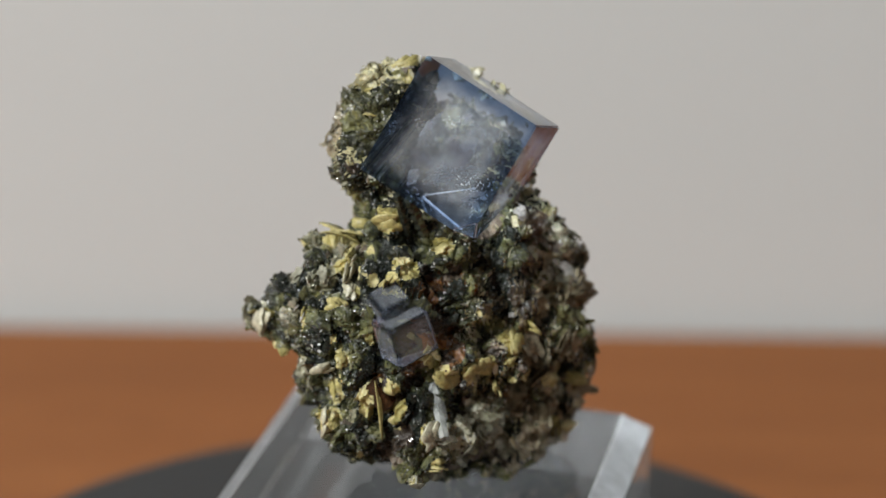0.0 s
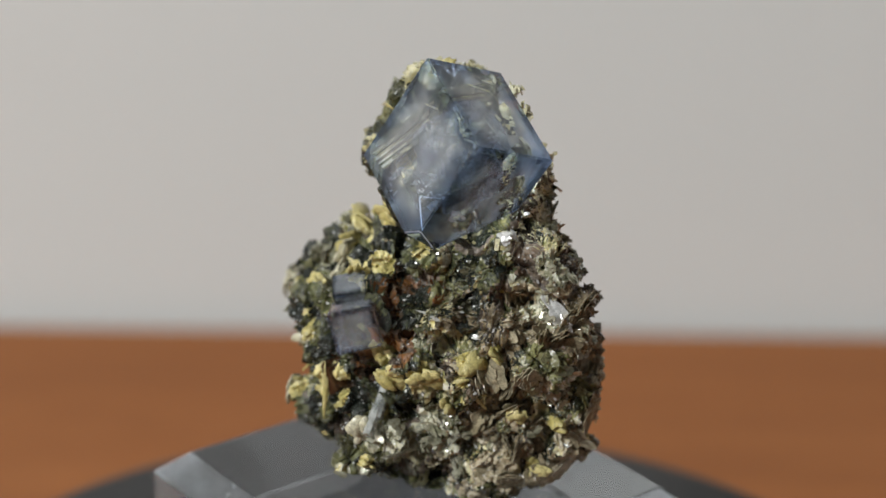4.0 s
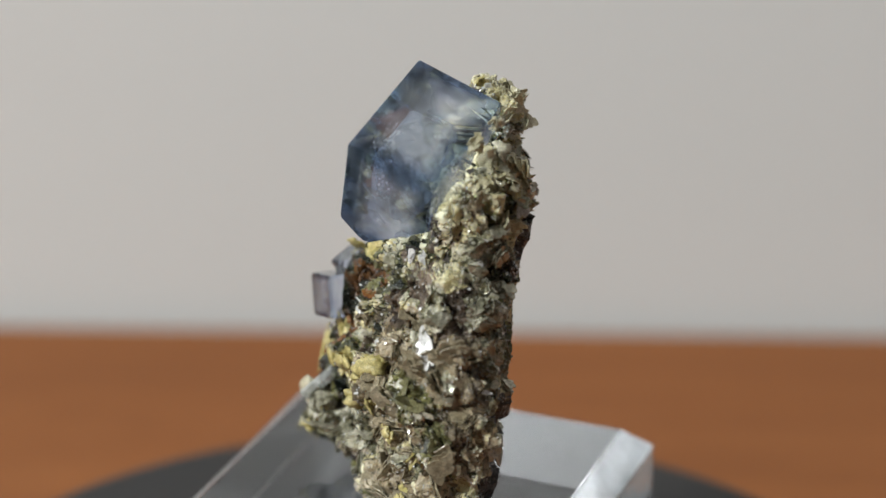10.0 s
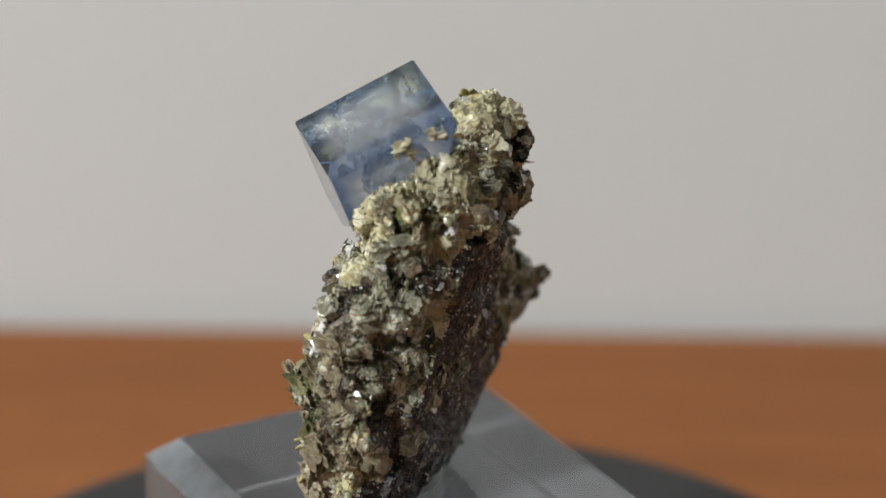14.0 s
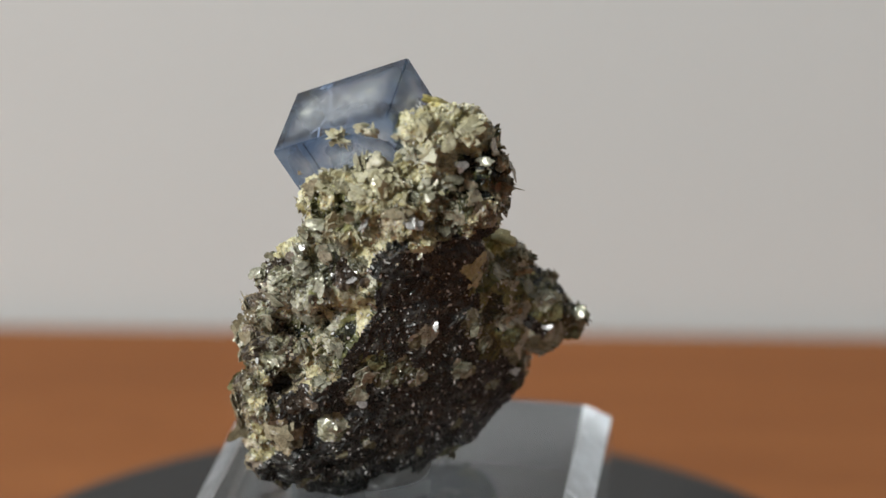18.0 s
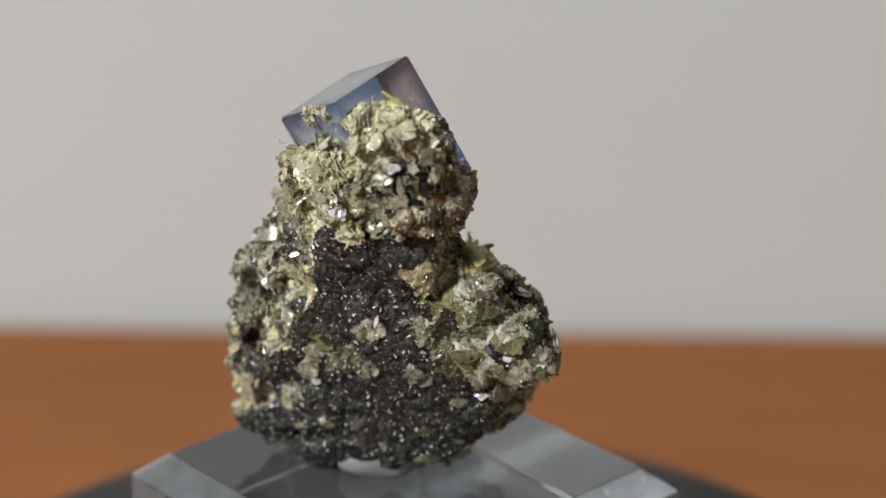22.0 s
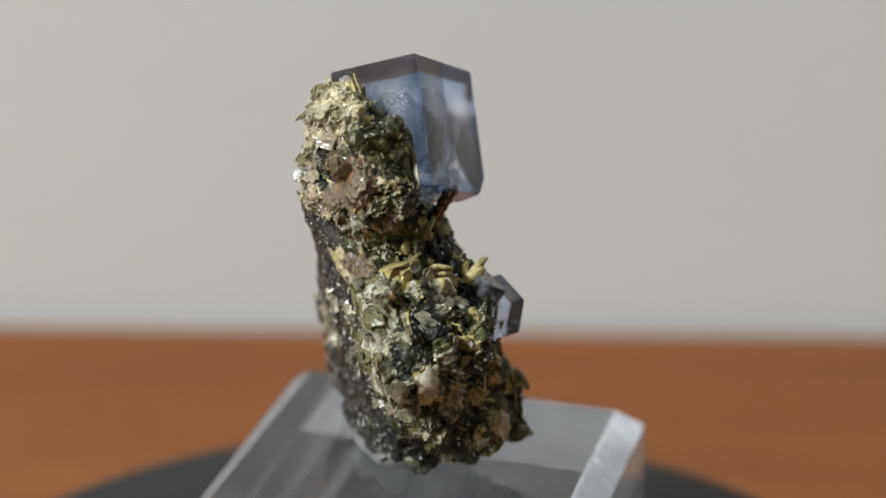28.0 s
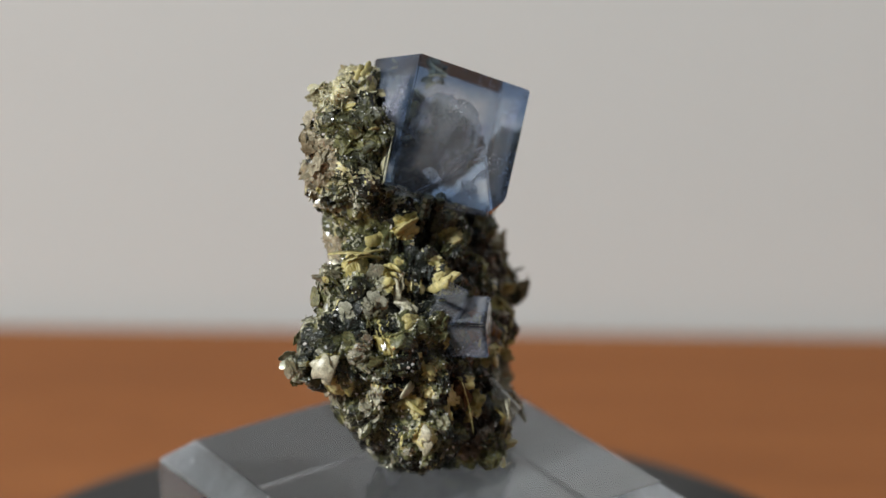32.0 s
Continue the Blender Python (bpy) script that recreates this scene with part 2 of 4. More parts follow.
def box(bm, x0, x1, y0, y1, z0, z1, bevel=0.0, m=None):
    made = bmesh.ops.create_cube(bm, size=1.0)["verts"]
    for v in made:
        v.co = Vector((x0 + (v.co.x + 0.5) * (x1 - x0), y0 + (v.co.y + 0.5) * (y1 - y0), z0 + (v.co.z + 0.5) * (z1 - z0)))
    if bevel:
        edges = list({e for v in made for e in v.link_edges})
        made = bmesh.ops.bevel(bm, geom=edges, offset=bevel, segments=2, affect="EDGES")["verts"]
    if m is not None:
        for v in made:
            v.co = m @ v.co
    return made


def wall(name, x0, x1, y0, y1, z0, z1, material):
    bm = bmesh.new()
    box(bm, x0, x1, y0, y1, z0, z1)
    return tagged(link_mesh(name, bm, material), kind="structure")


# ---- the room ----
back = wall("wall_back", -1.5, 1.5, 0, 0.1, -0.85, 1.55, M_WALL)
back.matrix_world = pose(0, WALL_Y, 0, 0, 0, -0.56)
wall("wall_left", -1.6, -1.5, -2.2, 0.3, -0.85, 1.55, M_ROOM)
wall("wall_right", 1.5, 1.6, -2.2, 0.3, -0.85, 1.55, M_ROOM)
wall("wall_front", -1.6, 1.6, -2.3, -2.2, -0.85, 1.55, M_ROOM)
wall("ceiling", -1.6, 1.6, -2.3, 0.3, 1.55, 1.65, M_ROOM)
wall("floor", -1.6, 1.6, -2.3, 0.3, -0.95, -0.85, M_WOOD)


def build_table():
    table = new("wooden_table")
    table.matrix_world = pose(0, WALL_Y - 0.003, TABLE_Z, 0, 0, -0.56)
    bm = bmesh.new()
    box(bm, -0.75, 0.75, -0.62, 0, -0.03, 0, 0.002)
    part("tabletop", bm, M_WOOD, table)
    for x in (-0.70, 0.70):
        for y in (-0.57, -0.05):
            bm = bmesh.new()
            box(bm, x - 0.03, x + 0.03, y - 0.03, y + 0.03, -0.786, -0.03, 0.002)
            part("leg", bm, M_WOOD, table)
    return tagged(table, "orange-brown wooden table with a smooth grained top", "table")


def disc(bm, radius, z0, z1, lip, steps=128):
    prof = [(0.0, z1), (radius - lip, z1), (radius - lip * 0.3, z1 - lip * 0.3), (radius, z1 - lip), (radius, z0), (0.0, z0)]
    rings = []
    for r, z in prof:
        if r == 0.0:
            rings.append([bm.verts.new((0, 0, z))])
        else:
            rings.append([bm.verts.new((r * math.cos(2 * math.pi * i / steps), r * math.sin(2 * math.pi * i / steps), z)) for i in range(steps)])
    for a, b in zip(rings, rings[1:]):
        for i in range(steps):
            j = (i + 1) % steps
            if len(a) == 1:
                bm.faces.new((a[0], b[i], b[j]))
            elif len(b) == 1:
                bm.faces.new((a[i], b[0], a[j]))
            else:
                bm.faces.new((a[i], b[i], b[j], a[j]))


def build_turntable():
    thing = new("turntable")
    thing.location = (0, 0, TABLE_Z)
    bm = bmesh.new()
    disc(bm, 0.069, 0.0, 0.017, 0.002)
    part("housing", bm, M_BLACK, thing)
    bm = bmesh.new()
    disc(bm, 0.075, 0.018, PLATTER_Z - TABLE_Z, 0.0015)
    platter = part("platter", bm, M_BLACK, thing)
    tagged(thing, "round matt black motorised turntable on the wooden table", "turntable")
    return thing, platter


def build_base():
    bm = bmesh.new()
    z0, z1 = PLATTER_Z + 0.0002, 0.0035
    h, c = 0.0254, 0.00356
    rings = []
    for z, r in ((z0, h - 0.0004), (z0 + 0.0004, h), (0.0, h), (z1, h - c)):
        rings.append([bm.verts.new((sx * r, sy * r, z)) for sx, sy in ((-1, -1), (1, -1), (1, 1), (-1, 1))])
    bm.faces.new(rings[0][::-1])
    bm.faces.new(rings[-1])
    for a, b in zip(rings, rings[1:]):
        for i in range(4):
            bm.faces.new((a[i], a[(i + 1) % 4], b[(i + 1) % 4], b[i]))
    thing = tagged(new("display_base"), "clear square acrylic stand on the black turntable", "stand")
    seat = pose(0.00172, -0.0003, 0, 0, 0, -14.5)
    bmesh.ops.transform(bm, matrix=seat, verts=bm.verts)
    block = part("block", bm, M_ACRYLIC, thing)
    block.visible_shadow = False
    for k in range(4):
        # one sawn and half-polished bevel strip a side
        bm = bmesh.new()
        g, t = 0.00015, 0.00003
        quad = [(-h + g, h, 0.0 + g), (h - g, h, 0.0 + g), (h - c - g, h - c, z1 - g), (-h + c + g, h - c, z1 - g)]
        low = [bm.verts.new((x, y + t, z + t)) for x, y, z in quad]
        high = [bm.verts.new((x, y + 2 * t, z + 2 * t)) for x, y, z in quad]
        bm.faces.new(low)
        bm.faces.new(high[::-1])
        for i in range(4):
            bm.faces.new((low[i], low[(i + 1) % 4], high[(i + 1) % 4], high[i]))
        bmesh.ops.transform(bm, matrix=seat @ pose(0, 0, 0, 0, 0, 90 * k), verts=bm.verts)
        part("bevelled_edge", bm, M_EDGE, thing, "frosted bevelled edge").visible_shadow = False
    return thing


def build_putty():
    bm = bmesh.new()
    bmesh.ops.create_uvsphere(bm, u_segments=32, v_segments=16, radius=1.0)
    for v in bm.verts:
        k = 1 + 0.12 * noise.noise(v.co * 1.7)
        v.co = Vector((v.co.x * 0.0068 * k, v.co.y * 0.0058 * k, 0.0056 + max(min(v.co.z * 1.3, 0.8), -0.7) * 0.003))
        v.co += Vector((0.0050, 0.0020, 0.0))
    ob = link_mesh("mounting_putty", bm, M_PUTTY, True)
    return tagged(ob, "flattened lump of clear mounting putty on the acrylic", "putty")


# ---- the specimen ----
def lobe(bm, x, y, z, a, b, c, rx, ry, rz):
    m = pose(x / 1000, y / 1000, z / 1000, rx, ry, rz) @ Matrix.Diagonal((a / 1000, b / 1000, c / 1000, 1))
    bmesh.ops.create_icosphere(bm, subdivisions=3, radius=1.0, matrix=m)


def rock_lobes(bm):
    lobe(bm, -1.0, 8.9, 51.4, 4.1, 5.0, 5.0, 142, 46, -81)
    lobe(bm, -5.3, 6.2, 49.1, 4.0, 5.0, 6.4, 95, -39, -154)
    lobe(bm, 5.7, 10.5, 44.4, 3.7, 5.2, 6.2, -18, 18, -104)
    lobe(bm, -3.0, 10.0, 44.3, 3.4, 5.4, 5.7, 167, -2, 105)
    lobe(bm, -6.9, 5.1, 43.1, 3.7, 5.4, 5.9, 78, -14, 19)
    lobe(bm, 10.7, 7.7, 41.7, 3.8, 5.2, 6.1, 15, 7, 33)
    lobe(bm, 2.6, 10.3, 38.4, 4.4, 5.2, 5.8, 5, -35, -99)
    lobe(bm, -2.4, 2.8, 37.1, 4.3, 5.1, 5.6, 119, -41, -90)
    lobe(bm, 8.4, 8.6, 35.2, 4.7, 5.4, 5.6, -42, 22, -39)
    lobe(bm, -3.2, 7.3, 35.1, 3.7, 5.4, 6.1, -162, 20, 117)
    lobe(bm, 3.7, 1.1, 34.2, 4.8, 4.8, 5.8, -78, -10, -12)
    lobe(bm, 15.1, 7.3, 33.0, 4.2, 5.4, 5.8, -63, -17, 32)
    lobe(bm, 10.7, 2.4, 32.7, 4.6, 4.7, 5.9, -167, 36, 28)
    lobe(bm, -9.6, 1.2, 30.1, 4.7, 5.4, 6.0, 76, 45, -37)
    lobe(bm, -2.6, -1.4, 30.6, 5.0, 5.5, 5.6, -119, -36, 92)
    lobe(bm, 2.0, 6.5, 29.1, 5.1, 5.2, 5.8, 68, 18, -155)
    lobe(bm, 4.9, -1.9, 27.4, 5.0, 5.2, 6.0, 174, -68, 122)
    lobe(bm, 9.6, 7.7, 27.4, 4.8, 4.9, 5.4, 108, 38, -51)
    lobe(bm, -1.7, -6.7, 26.7, 4.8, 5.2, 5.8, 76, 46, -103)
    lobe(bm, 11.9, 1.6, 26.1, 4.6, 5.2, 5.8, -5, 64, -24)
    lobe(bm, 17.1, 7.2, 25.8, 4.3, 5.2, 5.7, -32, 32, -146)
    lobe(bm, -3.3, 4.2, 25.6, 4.8, 5.8, 6.4, 108, -34, 17)
    lobe(bm, -9.4, -4.9, 25.2, 4.8, 5.4, 6.4, -142, -25, 115)
    lobe(bm, -15.3, -0.3, 24.9, 4.5, 5.4, 5.9, 37, 4, 13)
    lobe(bm, -9.3, 2.4, 22.4, 4.8, 4.9, 5.8, -10, -11, 39)
    lobe(bm, 3.5, -4.5, 21.3, 4.7, 5.1, 5.9, 99, -38, 22)
    lobe(bm, 16.7, 2.4, 21.2, 4.3, 5.0, 5.3, -170, -7, 130)
    lobe(bm, 4.4, 5.6, 21.2, 5.3, 5.6, 6.3, 64, -49, 36)
    lobe(bm, 12.7, 8.0, 20.4, 4.9, 5.0, 5.7, 98, -69, -55)
    lobe(bm, -5.3, -7.3, 20.2, 4.6, 4.8, 5.9, -108, -2, 80)
    lobe(bm, 9.8, -1.5, 20.0, 4.7, 5.1, 5.4, 107, -23, 11)
    lobe(bm, -2.8, -1.0, 18.8, 4.5, 5.5, 6.0, 163, -4, -82)
    lobe(bm, -10.4, -1.7, 17.2, 4.5, 5.2, 6.5, -131, -33, 2)
    lobe(bm, 18.4, 7.5, 16.8, 4.3, 5.5, 5.9, -26, 18, 42)
    lobe(bm, -2.5, 4.9, 16.5, 4.1, 5.7, 6.4, 111, -14, -73)
    lobe(bm, 0.3, -6.9, 15.3, 4.3, 5.0, 6.2, -55, -50, 139)
    lobe(bm, 4.7, 1.1, 14.7, 4.9, 5.4, 5.8, 80, -9, -67)
    lobe(bm, 14.0, 2.1, 14.2, 4.8, 5.0, 5.7, 47, -58, -40)
    lobe(bm, 9.5, 7.3, 13.6, 5.0, 5.3, 6.2, -70, -3, 98)
    lobe(bm, -6.5, -7.0, 12.8, 4.6, 5.4, 5.6, -124, 44, -143)
    lobe(bm, 6.8, -4.5, 12.0, 4.4, 5.0, 5.2, -126, -1, 133)
    lobe(bm, 1.1, -9.0, 10.6, 3.8, 5.1, 6.0, -164, -56, 97)
    lobe(bm, -3.8, -0.9, 10.4, 5.1, 5.7, 5.8, 144, 63, 115)
    lobe(bm, 2.3, 4.9, 9.3, 4.2, 5.6, 5.8, 97, 23, 109)
    lobe(bm, 16.4, 6.3, 9.9, 4.6, 5.2, 6.0, 73, -34, -153)
    lobe(bm, 11.2, -0.7, 7.6, 4.6, 5.4, 6.1, 90, -16, -72)
    lobe(bm, 3.0, -1.9, 6.4, 4.8, 5.8, 6.3, -34, -54, 88)
    lobe(bm, 9.8, 4.5, 6.3, 4.3, 5.5, 6.0, 129, -47, -67)
    lobe(bm, -2.1, 5.6, 19.1, 11.8, 3.2, 13.8, -11, 0, 22)
    lobe(bm, 2.5, 8.4, 26.3, 8.1, 2.9, 8.1, -11, 0, 22)
    lobe(bm, 7.8, 9.0, 20.8, 6.5, 2.4, 10.0, -11, 0, 22)
    lobe(bm, 2.2, 10.0, 34.9, 6.3, 2.6, 7.4, -11, 0, 22)
    lobe(bm, 0.2, -13.2, 9.6, 2.0, 1.8, 2.2, 47, 31, 0)
    lobe(bm, -6.4, 8.4, 52.8, 2.0, 1.8, 2.2, 94, 62, 0)
    lobe(bm, -20.2, 1.2, 24.0, 2.0, 1.8, 2.2, 141, 3, 0)
    lobe(bm, 20.0, 10.8, 21.0, 2.3, 2.0, 2.5, 8, 34, 0)
    lobe(bm, 20.0, 9.0, 9.6, 2.1, 1.9, 2.3, 55, 65, 0)
    lobe(bm, 19.4, 7.8, 29.4, 2.3, 2.0, 2.5, 102, 6, 0)
    lobe(bm, -12.4, 3.0, 33.0, 2.1, 1.9, 2.3, 149, 37, 0)
    lobe(bm, 20.6, 9.6, 13.8, 2.0, 1.8, 2.2, 16, 68, 0)
    lobe(bm, -10.6, -9.0, 15.0, 2.4, 2.2, 2.7, 63, 9, 0)
    lobe(bm, 6.2, 8.4, 7.8, 2.1, 1.9, 2.3, 110, 40, 0)
    lobe(bm, -4.6, 7.8, 54.0, 2.0, 1.8, 2.2, 157, 71, 0)
    lobe(bm, 5.6, -10.8, 13.2, 2.0, 1.8, 2.2, 24, 12, 0)


MASSES = {"d": M_ROCK, "y": M_MASS_YELLOW, "s": M_MASS_SILVER, "p": M_MASS_PALE, "o": M_MASS_OLIVE, "b": M_MASS_BROWN, "r": M_MASS_RED, "c": M_MASS_COAL, "t": M_MASS_TAN}


def build_matrix(parent):
    bm = bmesh.new()
    rock_lobes(bm)
    raw = link_mesh("matrix", bm, M_ROCK)
    mod = raw.modifiers.new("remesh", "REMESH")
    mod.mode, mod.voxel_size = "VOXEL", 0.00026
    dg = bpy.context.evaluated_depsgraph_get()
    me = bpy.data.meshes.new_from_object(raw.evaluated_get(dg))
    raw.modifiers.clear()
    n = len(me.vertices)
    co = np.empty(n * 3)
    no = np.empty(n * 3)
    me.vertices.foreach_get("co", co)
    me.vertices.foreach_get("normal", no)
    co, no = co.reshape(-1, 3), no.reshape(-1, 3)
    # the broken back is nearly one plane that leans outwards
    lean = np.array([-0.375, 0.927])
    s = co[:, :2] @ lean - (0.0048 + 0.207 * co[:, 2])
    near = (s > -0.0022) & (co[:, 2] < 0.040)
    flat = np.where(near, np.where(s > 0, s * 0.85, s * 0.35), 0.0)
    co[:, :2] -= flat[:, None] * lean
    push = np.empty(n)
    for i in range(n):
        p = Vector(co[i])
        calm = 0.2 if near[i] or (s[i] > -0.0042 and p.z < 0.04 and Vector(no[i]).xy.dot(Vector(lean)) > 0.3) else 1.0
        far, seeds = noise.voronoi(p * 310)
        axis = noise.noise_vector(seeds[0] * 7.3).normalized()
        step = p.dot(axis) / 0.0009 + 0.7 * noise.noise(p * 700)
        tilt = max(-0.0007, min(0.0007, (p - seeds[0] / 310).dot(axis) * 0.38))
        d = calm * (tilt + 0.0012 * noise.noise(p * 210) + 0.0007 * noise.noise(p * 430) + 0.0013 * (0.42 - far[0]) + 0.00045 * (step - math.floor(step) - 0.5)) + 0.00045 * (0.25 + 0.75 * calm) * noise.noise(p * 1050)
        push[i] = d - 0.0003
    co = co + no * push[:, None]
    # the rock ends at the foot of the large cube
    rel = co - np.array(TOP)
    cu, cv, cw = (rel @ np.array(axis) for axis in (CU, CV, CW))
    held = (cu > -0.0002) & (cu < 0.0166) & (cv > -0.0002) & (cv < 0.0166) & (cw > -0.0002) & (cw < 0.0113)
    below = held & (0.0166 - cv < 0.0113 - cw)
    aside = held & ~below & (0.0166 - cu < 0.0012) & (0.0166 - cu < 0.0113 - cw)
    co += np.where(below, 0.0167 - cv, 0.0)[:, None] * np.array(CV)
    co += np.where(aside, 0.0167 - cu, 0.0)[:, None] * np.array(CU)
    co += np.where(held & ~below & ~aside, 0.0113 - cw, 0.0)[:, None] * np.array(CW)
    # a hollow under the large cube, where the needles stand
    deep = np.array((-0.0032, -0.0056, 0.0408))
    gap = np.linalg.norm(co - deep, axis=1)
    co += np.where(gap < 0.0044, 0.0044 / np.maximum(gap, 1e-5) - 1, 0.0)[:, None] * (co - deep)
    # a pocket round the small cubes
    pocket = (np.abs(co[:, 0]) < 0.0050) & (co[:, 2] > 0.0228) & (co[:, 2] < 0.0335)
    co[:, 1] = np.where(pocket & (co[:, 1] < -0.0088), -0.0088 + (co[:, 1] + 0.0088) * 0.1, co[:, 1])
    # it stands flat on the acrylic
    co[:, 2] = np.maximum(co[:, 2], 0.0036)
    me.vertices.foreach_set("co", co.ravel())
    me.update()
    raw.data = me
    me.materials.clear()
    for k in MASSES:
        me.materials.append(MASSES[k])
    raw.parent = parent
    tagged(raw, "dark lumpy mica and chlorite matrix")
    me.calc_loop_triangles()
    tri = np.empty(len(me.loop_triangles) * 3, dtype=int)
    me.loop_triangles.foreach_get("vertices", tri)
    return raw, co, tri.reshape(-1, 3)



def crystal(parent, name, corner, u, v, w, a, b, c, bevel, material, label, cuts=()):
    """A cube crystal from one corner along three edges; cuts: facets, as a point and an outward normal in edge lengths."""
    bm = bmesh.new()
    box(bm, 0, a, 0, b, 0, c)
    for point, normal in cuts:
        geom = bm.verts[:] + bm.edges[:] + bm.faces[:]
        cut = bmesh.ops.bisect_plane(bm, geom=geom, plane_co=Vector(point), plane_no=Vector(normal), clear_outer=True)
        edges = [e for e in cut["geom_cut"] if isinstance(e, bmesh.types.BMEdge)]
        bmesh.ops.contextual_create(bm, geom=edges)
    bmesh.ops.recalc_face_normals(bm, faces=bm.faces)
    if bevel:
        bmesh.ops.bevel(bm, geom=list(bm.edges), offset=bevel, segments=2, affect="EDGES")
    m = Matrix((u, v, w)).transposed().to_4x4()
    m.translation = corner
    ob = part(name, bm, material, parent, label)
    if material in (M_FLUOR, M_FLUOR_SMALL):
        # the narrow bevel facets get the painted edge highlight
        ob.data.materials.append(M_EDGE_SHINE)
        for f in ob.data.polygons:
            reach = max((ob.data.vertices[a].co - ob.data.vertices[b].co).length for a, b in f.edge_keys)
            if max(abs(c) for c in f.normal) < 0.97 and f.area / reach < 0.00022:
                f.material_index = 1
    ob.matrix_basis = m
    ob.visible_shadow = name != "fluorite_cube"
    return ob


def build_crystals(parent):
    cube = crystal(parent, "fluorite_cube", TOP, CU, CV, CW, 0.0164, 0.0164, 0.0118, 0.00020, M_FLUOR, "large translucent blue-grey fluorite cube",
            [((0.0164, 0.0141, 0.0), (0.66, 0.62, -0.42)), ((0.0164, 0.0164, 0.0040), (0.5, 0.6, 0.62))])
    bm = bmesh.new()
    bmesh.ops.create_icosphere(bm, subdivisions=4, radius=1.0)
    for v in bm.verts:
        k = 1 + 0.35 * noise.noise(v.co * 1.6) + 0.16 * noise.noise(v.co * 4.1)
        v.co = Vector((0.0086 + v.co.x * 0.0048 * k, 0.0080 + v.co.y * 0.0046 * k, 0.0062 + v.co.z * 0.0034 * k))
    part("milky_core", bm, M_ZONE, cube, "cloudy violet-grey core of the cube", True)
    # old cracks that shine inside the large cube
    # they follow the eight-faced cleavage
    for u, v, w, away, wide, high in ((0.0096, 0.0112, 0.0021, (1, 1, -1), 0.0075, 0.0030), (0.0060, 0.0138, 0.0022, (1, 1, 1), 0.0030, 0.0020), (0.0136, 0.0120, 0.0050, (1, 1, -1), 0.0034, 0.0022), (0.0138, 0.0132, 0.0082, (1, -1, 1), 0.0030, 0.0018)):
        up = Vector(away).normalized()
        side = up.orthogonal().normalized() if away != (1, 1, -1) else Vector((1, -1, 0)).normalized()
        lay = Matrix((side, up.cross(side), up)).transposed().to_4x4()
        lay.translation = Vector((u, v, w))
        bm = bmesh.new()
        ring = [bm.verts.new((x, y, 0.0)) for x, y in outline(RNG, wide, high, 15)]
        face = bm.faces.new(ring)
        solid = bmesh.ops.extrude_face_region(bm, geom=[face])
        bmesh.ops.translate(bm, vec=(0, 0, 0.00003), verts=[q for q in solid["geom"] if isinstance(q, bmesh.types.BMVert)])
        bmesh.ops.recalc_face_normals(bm, faces=bm.faces)
        bmesh.ops.transform(bm, matrix=lay, verts=bm.verts)
        part("inner_crack", bm, M_CRACK, cube)
    e1 = Vector((0.80, 0.53, 0.27)).normalized()
    e2 = Vector((0.25, 0.10, -0.96))
    e2 = (e2 - e1 * e2.dot(e1)).normalized()
    e3 = e1.cross(e2)
    e3 = e3 if e3.y > 0 else -e3
    crystal(parent, "small_fluorite_cube", Vector((-0.0030, -0.0139, 0.0286)), e1, e2, e3, 0.0058, 0.0055, 0.0048, 0.00022, M_FLUOR_SMALL, "small clear blue fluorite cube")
    turn = Matrix.Rotation(radians(32), 3, e1)
    crystal(parent, "small_fluorite_cube", Vector((-0.0039, -0.0116, 0.0300)), e1, turn @ e2, turn @ e3, 0.0042, 0.0034, 0.0036, 0.00022, M_FLUOR_SMALL, "small dusty violet fluorite cube")
    # beaded dark needles under the large cube
    for p, q, thick in ((Vector((-0.0008, -0.0046, 0.0424)), Vector((0.0013, -0.0013, 0.0360)), 0.00075), (Vector((-0.0024, -0.0040, 0.0428)), Vector((-0.0010, -0.0012, 0.0366)), 0.00055)):
        bm = bmesh.new()
        turn = (q - p).to_track_quat("Z", "Y").to_matrix().to_4x4()
        turn.translation = p
        long = (q - p).length
        rings = []
        for k in range(13):
            r = thick * (1 + 0.16 * math.sin(k * 2.6))
            rings.append([bm.verts.new(turn @ Vector((r * math.cos(g * math.pi / 3), r * math.sin(g * math.pi / 3), long * k / 12))) for g in range(6)])
        for a, b in zip(rings, rings[1:]):
            for g in range(6):
                bm.faces.new((a[g], a[(g + 1) % 6], b[(g + 1) % 6], b[g]))
        bm.faces.new(rings[0][::-1])
        bm.faces.new(rings[-1])
        part("dark_needle", bm, M_DARK, parent, "black needle crystal")


LOOKS = {"PALE": ("pale_mica_book", M_PALE), "YELLOW": ("yellow_mica_flake", M_YELLOW), "CREAM": ("cream_mica_flake", M_CREAM), "SILVER": ("silver_mica_flake", M_SILVER), "GLINT": ("bright_mica_flake", M_GLINT), "OLIVE": ("olive_mica_flake", M_OLIVE), "BROWN": ("orange_brown_crystal", M_ORANGE), "TAN": ("tan_mica_flake", M_TAN), "QUARTZ": ("quartz_prism", M_QUARTZ), "AMBER": ("amber_crystal", M_AMBER)}
RNG = random.Random(7)
NEST = []
SEEDS = []


OWN = {"PALE": "p", "YELLOW": "y", "CREAM": "y", "SILVER": "s", "OLIVE": "o", "TAN": "t", "BROWN": "r"}


